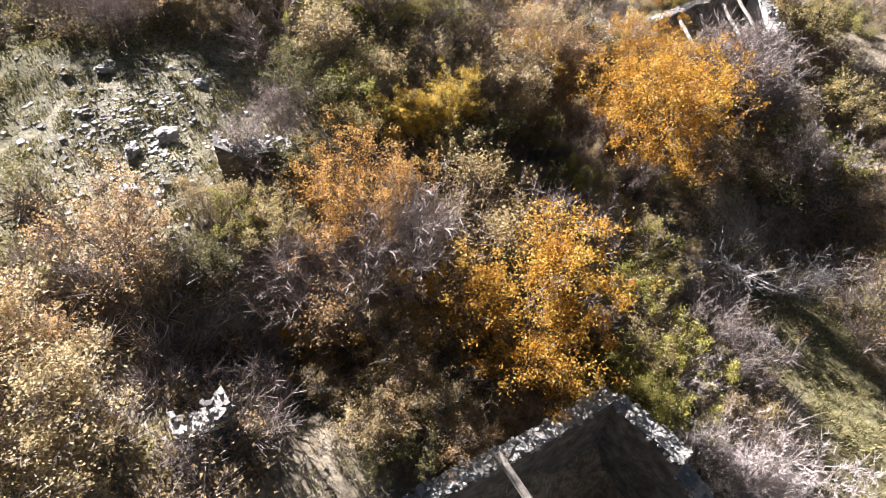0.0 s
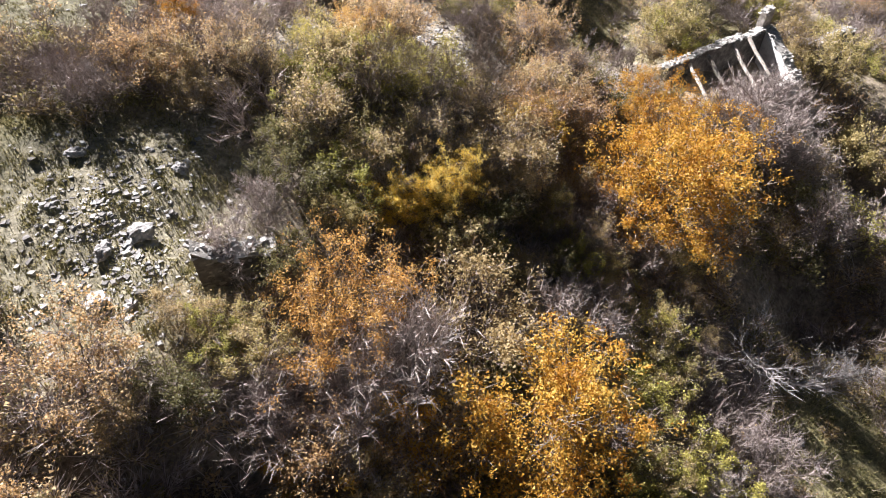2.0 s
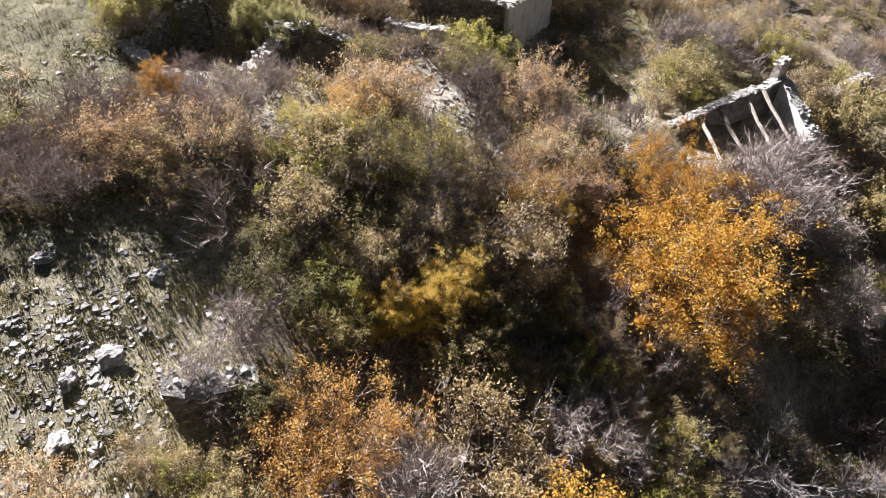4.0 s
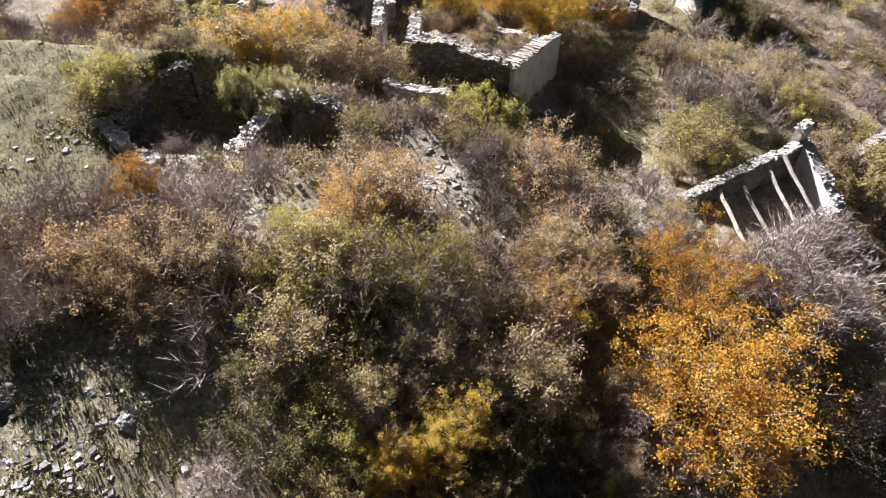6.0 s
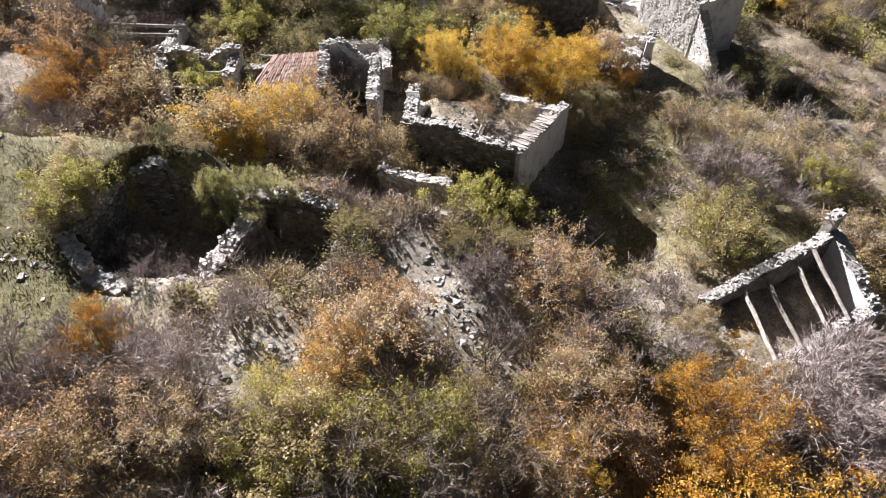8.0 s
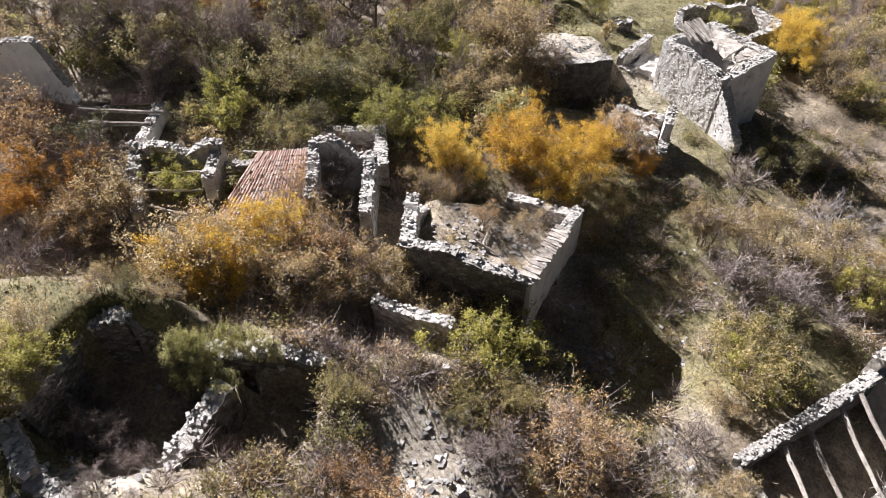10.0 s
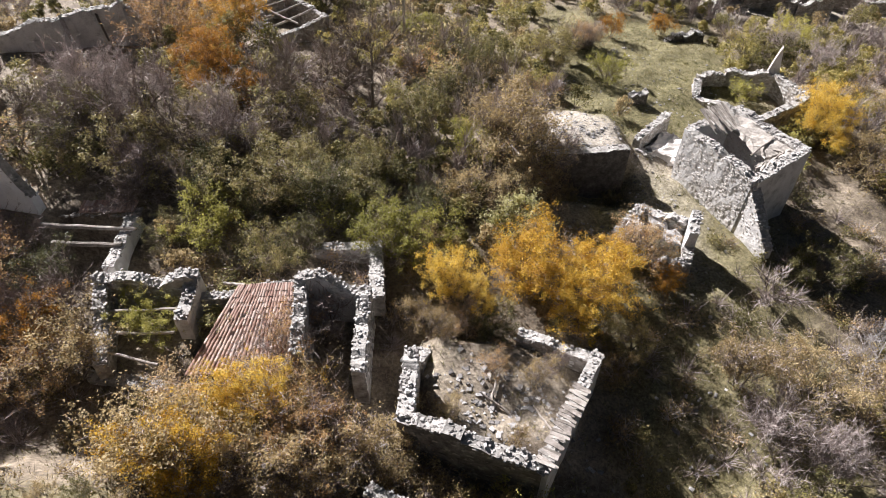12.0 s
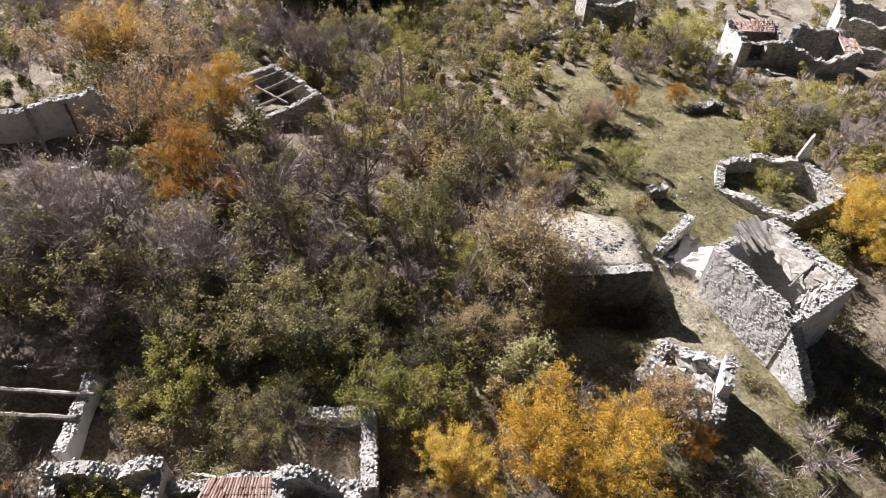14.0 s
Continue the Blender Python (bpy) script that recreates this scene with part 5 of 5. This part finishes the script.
# bushes added to give the far hollow the blackness of deep shade
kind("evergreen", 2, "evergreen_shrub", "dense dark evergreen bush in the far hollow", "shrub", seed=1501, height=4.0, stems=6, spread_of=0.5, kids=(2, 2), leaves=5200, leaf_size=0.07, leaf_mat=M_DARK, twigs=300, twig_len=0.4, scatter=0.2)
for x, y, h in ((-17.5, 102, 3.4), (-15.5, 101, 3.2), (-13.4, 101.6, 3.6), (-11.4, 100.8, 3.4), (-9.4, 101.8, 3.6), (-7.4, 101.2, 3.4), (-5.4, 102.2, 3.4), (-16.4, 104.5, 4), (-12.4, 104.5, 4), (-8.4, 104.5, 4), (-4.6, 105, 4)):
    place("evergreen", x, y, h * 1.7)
for x, y, h, k in ((0.4, 41.6, 1.1, "straw"), (1.9, 43.8, 1.2, "rust"), (3.9, 43.6, 1.2, "straw"), (2.6, 40.6, 0.9, "straw"), (4.6, 44.2, 1.0, "bare"), (4.5, 59.0, 3.6, "straw"), (3.2, 60.8, 3.4, "straw"), (5.8, 58.4, 2.4, "straw"), (13.6, 28.2, 3.0, "bare"), (14.9, 28.6, 3.2, "bare"), (16.2, 29.6, 2.8, "bare"), (12.4, 28.2, 2.4, "bare"), (9.6, 33.4, 1.6, "bare"), (10.2, 31.4, 1.5, "straw"), (9.5, 29.4, 1.7, "bare"), (10.8, 30.4, 1.3, "olive"), (12.4, 36.6, 2.9, "olive"), (13.8, 37.8, 2.5, "olive"), (11.6, 35.4, 1.6, "straw"), (-7.5, 6.1, 2.3, "straw"), (-8.7, 6.4, 2.2, "straw"), (-6.5, 5.2, 1.8, "straw"), (-9.6, 7.6, 2.2, "straw"), (-19.6, 48.2, 2.6, "bare"), (-18.4, 47.5, 2.4, "dusky"), (-20.9, 48.9, 2.6, "bare"), (-6.3, 42.7, 3.2, "bare"), (9.8, 77.0, 2.2, "bare"), (11.2, 77.2, 2.4, "rust"), (12.0, 77.6, 1.8, "bare"), (6.8, 68.0, 2.0, "rust"), (-5.9, 15.4, 1.5, "bare"), (-4.4, 15.2, 1.4, "olive"), (4.9, 58.6, 2.2, "rust"), (-13.5, 33.9, 1.7, "straw"), (-13.3, 33.0, 1.5, "lime"), (-13.2, 32.2, 1.2, "straw"), (-13.15, 32.6, 1.9, "lime"), (-13.3, 31.8, 1.5, "straw"), (-11.7, 32.0, 2.0, "bare"), (-12.2, 36.3, 1.0, "straw"), (-11.2, 36.4, 0.9, "olive"), (-10.2, 36.5, 1.2, "straw"), (-13.0, 32.0, 1.4, "bare")):
    place(k, x, y, h)

# ---- the brush between them ----
for key, mat, lab, lv, tw, n in (("scrub_olive", M_OLIVE, "low olive green scrub bush", 1150, 160, 4), ("scrub_straw", M_GOLDEN, "low straw-coloured scrub bush", 950, 700, 3), ("scrub_rust", M_RUST, "low rusty brown scrub bush", 800, 900, 3), ("scrub_bare", None, "low leafless grey scrub bush", 0, 1700, 4), ("scrub_lime", M_LIME, "low yellow-green scrub bush", 1150, 120, 2)):
    kind(key, n, "bush", lab, "bush", seed=1000 + len(key) * 7 + lv, height=1.8, stems=5, spread_of=0.75, levels=1, kids=(3,), leaves=lv, leaf_size=0.052, leaf_mat=mat, twigs=int(tw * 0.6), twig_len=0.5, twig_r=0.0125, scatter=0.16, group="scrub")

HOUSES = ((-12.8, 30.9, -8.4, 35.8), (-7.2, 31.8, -4.6, 34.6), (-3.4, 4.0, 7.5, 9.2), (10.6, 29.0, 18.9, 36.8), (-2, 38.4, 6.4, 46.2), (-15.6, 42.6, -3.3, 47.6), (-25, 48, -14.4, 55), (14.2, 54.8, 20, 64.6), (18.6, 66, 26, 72.4), (28.2, 92, 41, 98), (14, 99, 20, 104), (8.8, 51.2, 13.5, 55.4), (-16, 73.5, -9.6, 81.4), (-31, 66, -20.5, 72.4), (4, 58.6, 11.5, 60.2), (9, 75.5, 15.5, 78.5))


def hollow(x, y):
    """The shaded hollow below the house with the beams, bare of growth."""
    return math.exp(-((x - 13.4) / 2.6) ** 2 - ((y - 18.8) / 2.4) ** 2)


def free(x, y):
    return hollow(x, y) < 0.4 and not any(a - 0.4 < x < c + 0.4 and b - 0.4 < y < d + 0.4 for a, b, c, d in HOUSES)


fr = random.Random(2024)
taken = [(o.location.x, o.location.y) for o in scene.objects if o.parent is None and o.get("category") in ("tree", "shrub", "ivy")]
count = 0
tries = 0
while count < 220 and tries < 20000:
    tries += 1
    y = fr.uniform(2, 114)
    half = 15 + 0.47 * y
    x = fr.uniform(-half, half)
    pale, green, _ = clearing(x, y)
    if not free(x, y) or fr.random() < max(pale * 1.5, green * 0.93):
        continue
    near = min((a - x) ** 2 + (b - y) ** 2 for a, b in taken)
    if near < 1.1 ** 2:
        continue
    taken.append((x, y))
    k = noise.noise((x * 0.09, y * 0.09, 2.0)) + fr.uniform(-0.45, 0.45)
    hgt = fr.uniform(0.9, 2.0) * (1.35 if y > 50 and x < 4 else 1.0)
    far_left = y > 52 and x < 4
    if k < -0.22:
        place("scrub_bare", x, y, hgt)
    elif k < 0.0:
        place("scrub_rust" if not far_left or fr.random() < 0.4 else "scrub_straw", x, y, hgt)
    elif k < 0.2:
        place("scrub_straw", x, y, hgt)
    elif k < 0.5:
        place("scrub_olive", x, y, hgt)
    else:
        place("scrub_lime", x, y, hgt)
    count += 1
# taller thicket on the far slope
count = 0
while count < 45:
    y = fr.uniform(54, 116)
    x = fr.uniform(-62, 8) if fr.random() < 0.75 else fr.uniform(20, 66)
    pale, green, _ = clearing(x, y)
    if not free(x, y) or max(pale, green) > 0.25 or min((a - x) ** 2 + (b - y) ** 2 for a, b in taken) < 1.4 ** 2:
        continue
    taken.append((x, y))
    place(fr.choice(("scrub_olive", "scrub_olive", "scrub_bare", "scrub_straw", "scrub_rust", "scrub_bare")), x, y, fr.uniform(2.0, 3.4))
    count += 1


# ---- low brush that nobody could count ----
def low_brush(name, label, mat, n, seed, leaves, twigs, twig_mat, want, size=0.052):
    rng = np.random.default_rng(seed)
    spots = []
    while len(spots) < n:
        y = rng.uniform(1, 113)
        x = rng.uniform(-(15 + 0.46 * y), 15 + 0.46 * y)
        pale, green, _ = clearing(x, y)
        if free(x, y) and rng.random() < max(0.0, 1 - 1.6 * pale - 0.97 * green) * want(x, y):
            spots.append((x, y, ground_at(x, y), rng.uniform(0.45, 0.95), rng.uniform(0.5, 1.3)))
    S = np.array(spots)
    if leaves:
        P = np.repeat(S, leaves, 0)
        d = rng.normal(0, 1, (len(P), 3))
        d[:, 2] = np.abs(d[:, 2])
        d /= np.linalg.norm(d, axis=1, keepdims=True)
        r = rng.uniform(0.35, 1.05, (len(P), 1)) * (0.8 + 0.35 * np.sin(7 * d[:, :1] + P[:, :1] * 5) * np.cos(6 * d[:, 1:2]))
        q = d * r
        c = P[:, :3] + q * np.stack([P[:, 3], P[:, 3], P[:, 4]], 1)
        v, f = leaf_mesh(rng, c, size)
        tagged(mesh_object(name, v, f, mat), label, "brush", kind="stuff")
    if twigs:
        P = np.repeat(S, twigs, 0)
        m = len(P)
        d = rng.normal(0, 1, (m, 3)) * np.array([0.75, 0.75, 0.4]) + np.array([0, 0, 0.75])
        d[:, 2] = np.abs(d[:, 2])
        d /= np.linalg.norm(d, axis=1, keepdims=True)
        b = P[:, :3] + d * rng.uniform(0, 0.6, (m, 1)) * P[:, 3:4] + rng.normal(0, 0.08, (m, 3)) * P[:, 3:4]
        e = d + rng.normal(0, 0.35, (m, 3))
        tip = b + e * P[:, 4:5] * rng.uniform(0.3, 0.75, (m, 1))
        u = np.cross(e, rng.normal(0, 1, (m, 3)))
        u /= np.linalg.norm(u, axis=1, keepdims=True)
        t = 0.0115 * rng.uniform(0.6, 1.4, (m, 1))
        v = np.stack([b + u * t, b - u * t, tip], 1).reshape(-1, 3)
        tagged(mesh_object(name, v, np.arange(3 * m).reshape(-1, 3), twig_mat), label, "brush", kind="stuff")


def patch(k):
    return lambda x, y: smooth(-0.15, 0.3, noise.noise((x * 0.11, y * 0.11, k)) + 0.1)


def near_slope(k):
    return lambda x, y: patch(k)(x, y) * (1 - smooth(50, 60, y))


def far_slope(k):
    return lambda x, y: patch(k)(x, y) * smooth(48, 54, y) * (1.0 if x < 5 else 0.5 * smooth(60, 66, y))


low_brush("low_brush", "low tangle of leafless grey-brown twigs", None, 1800, 11, 0, 100, M_TWIG, near_slope(1.0))
low_brush("low_brush", "low olive brush under the shrubs", M_OLIVE, 620, 12, 230, 0, None, near_slope(4.0))
low_brush("low_brush", "low straw-coloured brush and bracken", M_GOLDEN, 1250, 13, 140, 60, M_TWIG, near_slope(7.0))
low_brush("low_brush", "low rusty bramble brush", M_RUST, 380, 14, 140, 80, M_TWIG, near_slope(9.5))

thicket_spots = []


def thicket(name, label, mat, n, seed, leaves, size, want, radius, height, twigs=0, twig_mat=None):
    """Close-standing bushes, each of several rounded lobes of leaves on bare limbs, or of twigs alone."""
    rng = np.random.default_rng(seed)
    spots, tries = [], 0
    while len(spots) < n and tries < n * 60:
        tries += 1
        y = rng.uniform(46, 116)
        x = rng.uniform(-(15 + 0.5 * y), 15 + 0.5 * y)
        pale, green, _ = clearing(x, y)
        if not free(x, y) or rng.random() > max(0.0, 1 - 1.6 * pale - 0.97 * green) * want(x, y):
            continue
        r = rng.uniform(*radius)
        cell = [q for q in thicket_spots if abs(q[0] - x) < 2.4 and abs(q[1] - y) < 2.4]
        if any((q[0] - x) ** 2 + (q[1] - y) ** 2 < (0.55 * (q[2] + r)) ** 2 for q in cell):
            continue
        thicket_spots.append((x, y, r))
        spots.append((x, y, ground_at(x, y), r, rng.uniform(*height) * (0.6 + 0.4 * r / radius[1])))
    S = np.array(spots)
    n = len(S)
    lobes = 8
    lobe = rng.normal(0, 1, (n, lobes, 3))
    lobe[:, :, 2] = np.abs(lobe[:, :, 2])
    lobe /= np.linalg.norm(lobe, axis=2, keepdims=True)
    lobe *= rng.uniform(0.35, 0.75, (n, lobes, 1))
    lobe = lobe * np.stack([S[:, 3], S[:, 3], S[:, 4]], 1)[:, None, :] + S[:, None, :3] + np.array([0, 0, 0.28]) * S[:, None, 4:5]
    if leaves:
        who, which = np.repeat(np.arange(n), leaves), rng.integers(0, lobes, n * leaves)
        d = rng.normal(0, 1, (n * leaves, 3)) + np.array([0, 0, 0.35])
        d /= np.linalg.norm(d, axis=1, keepdims=True)
        reach = S[who, 3:4] * (0.26 + 0.2 * ((which * 7 + who * 3) % 5)[:, None] / 4)
        c = lobe[who, which] + d * reach * rng.uniform(0.55, 1.08, (n * leaves, 1))
        v, f = leaf_mesh(rng, c, size)
        tagged(mesh_object(name, v, f, mat), label, "brush", kind="stuff")
    # limbs from the root into every lobe, and fine twigs round them
    root = np.repeat(S[:, None, :3], lobes, 1) + rng.normal(0, 0.12, (n, lobes, 3)) * np.array([1, 1, 0])
    ends = lobe.reshape(-1, 3)
    base = root.reshape(-1, 3)
    side = np.cross(ends - base, rng.normal(0, 1, ends.shape))
    side /= np.linalg.norm(side, axis=1, keepdims=True)
    v = [np.stack([base + side * 0.03, base - side * 0.03, ends + (ends - base) * 0.15], 1).reshape(-1, 3)]
    if twigs:
        m = n * twigs
        who, which = np.repeat(np.arange(n), twigs), rng.integers(0, lobes, m)
        k = rng.uniform(0.25, 1.0, (m, 1))
        b = root[who, which] * (1 - k) + lobe[who, which] * k
        e = (lobe[who, which] - root[who, which]) * 0.45 + rng.normal(0, 0.32, (m, 3)) * S[who, 3:4] + np.array([0, 0, 0.15])
        u = np.cross(e, rng.normal(0, 1, (m, 3)))
        u /= np.linalg.norm(u, axis=1, keepdims=True)
        t = 0.014 * rng.uniform(0.6, 1.4, (m, 1))
        v.append(np.stack([b + u * t, b - u * t, b + e * rng.uniform(0.5, 1.2, (m, 1))], 1).reshape(-1, 3))
    v = np.concatenate(v)
    tagged(mesh_object(name, v, np.arange(len(v)).reshape(-1, 3), twig_mat or M_BARK), label, "brush", kind="stuff")


thicket("thicket", "dense dark olive thicket on the far slope", M_SCRUB, 300, 15, 900, 0.085, far_slope(4.0), (0.8, 1.7), (1.6, 3.2))
thicket("thicket", "leafless grey-brown thicket on the far slope", None, 330, 16, 0, 0, far_slope(1.0), (0.9, 1.6), (1.8, 3.2), 330, M_TWIG)
thicket("thicket", "yellow-green thicket on the far slope", M_MIX, 330, 18, 620, 0.08, lambda x, y: smooth(56, 72, y) * smooth(-22, -8, x), (0.6, 1.3), (1.0, 2.2))
thicket("thicket", "straw-coloured thicket on the far slope", M_GOLDEN, 200, 17, 520, 0.075, far_slope(7.0), (0.6, 1.3), (1.2, 2.4), 60, M_TWIG)
thicket("thicket", "olive thicket between the bare bushes on the far slope", M_OLIVE, 230, 19, 640, 0.08, lambda x, y: smooth(50, 56, y) * (1.0 if x < 5 else smooth(58, 64, y)), (0.6, 1.2), (1.0, 2.2))


# ---- grass and litter ----
def blades(name, label, mat, n, seed, accept, lo, hi, width, lean, clump=7, within=None):
    rng = np.random.default_rng(seed)
    px = []
    while len(px) < n // clump:
        y = rng.uniform(1, 112)
        x = rng.uniform(-(15 + 0.45 * y), 15 + 0.45 * y)
        if within:
            x, y = rng.uniform(*within[:2]), rng.uniform(*within[2:])
        if rng.random() < accept(x, y) and (hollow(x, y) < 0.4 or "dry" in name) and not (-20.4 < x < -15 and 47.8 < y < 52.8):
            px.append((x, y, ground_at(x, y)))
    P = np.repeat(np.array(px), clump, 0)
    m = len(P)
    P[:, :2] += rng.normal(0, 0.11, (m, 2))
    L = rng.uniform(lo, hi, (m, 1))
    a = rng.uniform(0, 6.283, m)
    d = np.stack([np.cos(a) * lean, np.sin(a) * lean, np.ones(m)], 1) * rng.uniform(0.6, 1.2, (m, 1))
    tip = P + d * L / np.linalg.norm(d, axis=1, keepdims=True)
    s = np.stack([-np.sin(a), np.cos(a), 0 * a], 1) * width * rng.uniform(0.6, 1.4, (m, 1))
    P[:, 2] -= 0.05
    verts = np.stack([P - s, P + s, tip], 1).reshape(-1, 3)
    ob = mesh_object(name, verts, np.arange(3 * m).reshape(-1, 3), mat)
    return tagged(ob, label, "grass" if "grass" in name else "undergrowth", kind="stuff")


def near_turf(x, y):
    """Thick short grass of the first terrace and of the strip beside the hollow."""
    w = 1.2 * noise.noise((x * 0.5, y * 0.5, 4.0))
    terrace = (1 - smooth(-6.5, -4.5, x + w)) * smooth(9, 12, y + w) * (1 - smooth(22, 25, y + w)) * smooth(-18, -15, x)
    strip = smooth(9.0, 10.5, x + w) * (1 - smooth(15.5, 17, x + w)) * smooth(6, 8, y) * (1 - smooth(15, 17, y + w))
    return max(terrace, 0.8 * strip) * smooth(-0.35, 0.15, noise.noise((x * 0.9, y * 0.9, 6.0)))


def open_ground(x, y):
    pale, green, meadow = clearing(x, y)
    return max(0.0, (0.25 + 0.75 * green) * (1 - pale) * (1 - 1.15 * meadow))


blades("dry_grass", "dry yellow-green autumn grass over the slope", M_GRASS, 200000, 3, open_ground, 0.07, 0.24, 0.017, 0.9)
blades("dry_grass", "short grazed turf on the terrace", M_TURF, 90000, 5, lambda x, y: clearing(x, y)[2] * (1 - clearing(x, y)[0]), 0.05, 0.15, 0.018, 1.2)
blades("dry_grass", "tufted yellow-green grass between the scree stones", M_TUFT, 70000, 9, near_turf, 0.04, 0.11, 0.02, 2.2, 9, (-17, 17, 6, 25))


def litter(x, y):
    pale, green, meadow = clearing(x, y)
    return 0.9 - 1.4 * max(pale, meadow) - 0.65 * green


blades("undergrowth", "tangle of dead stalks and litter under the shrubs", M_BRUSH, 100000, 4, litter, 0.15, 0.5, 0.009, 0.8, 4)
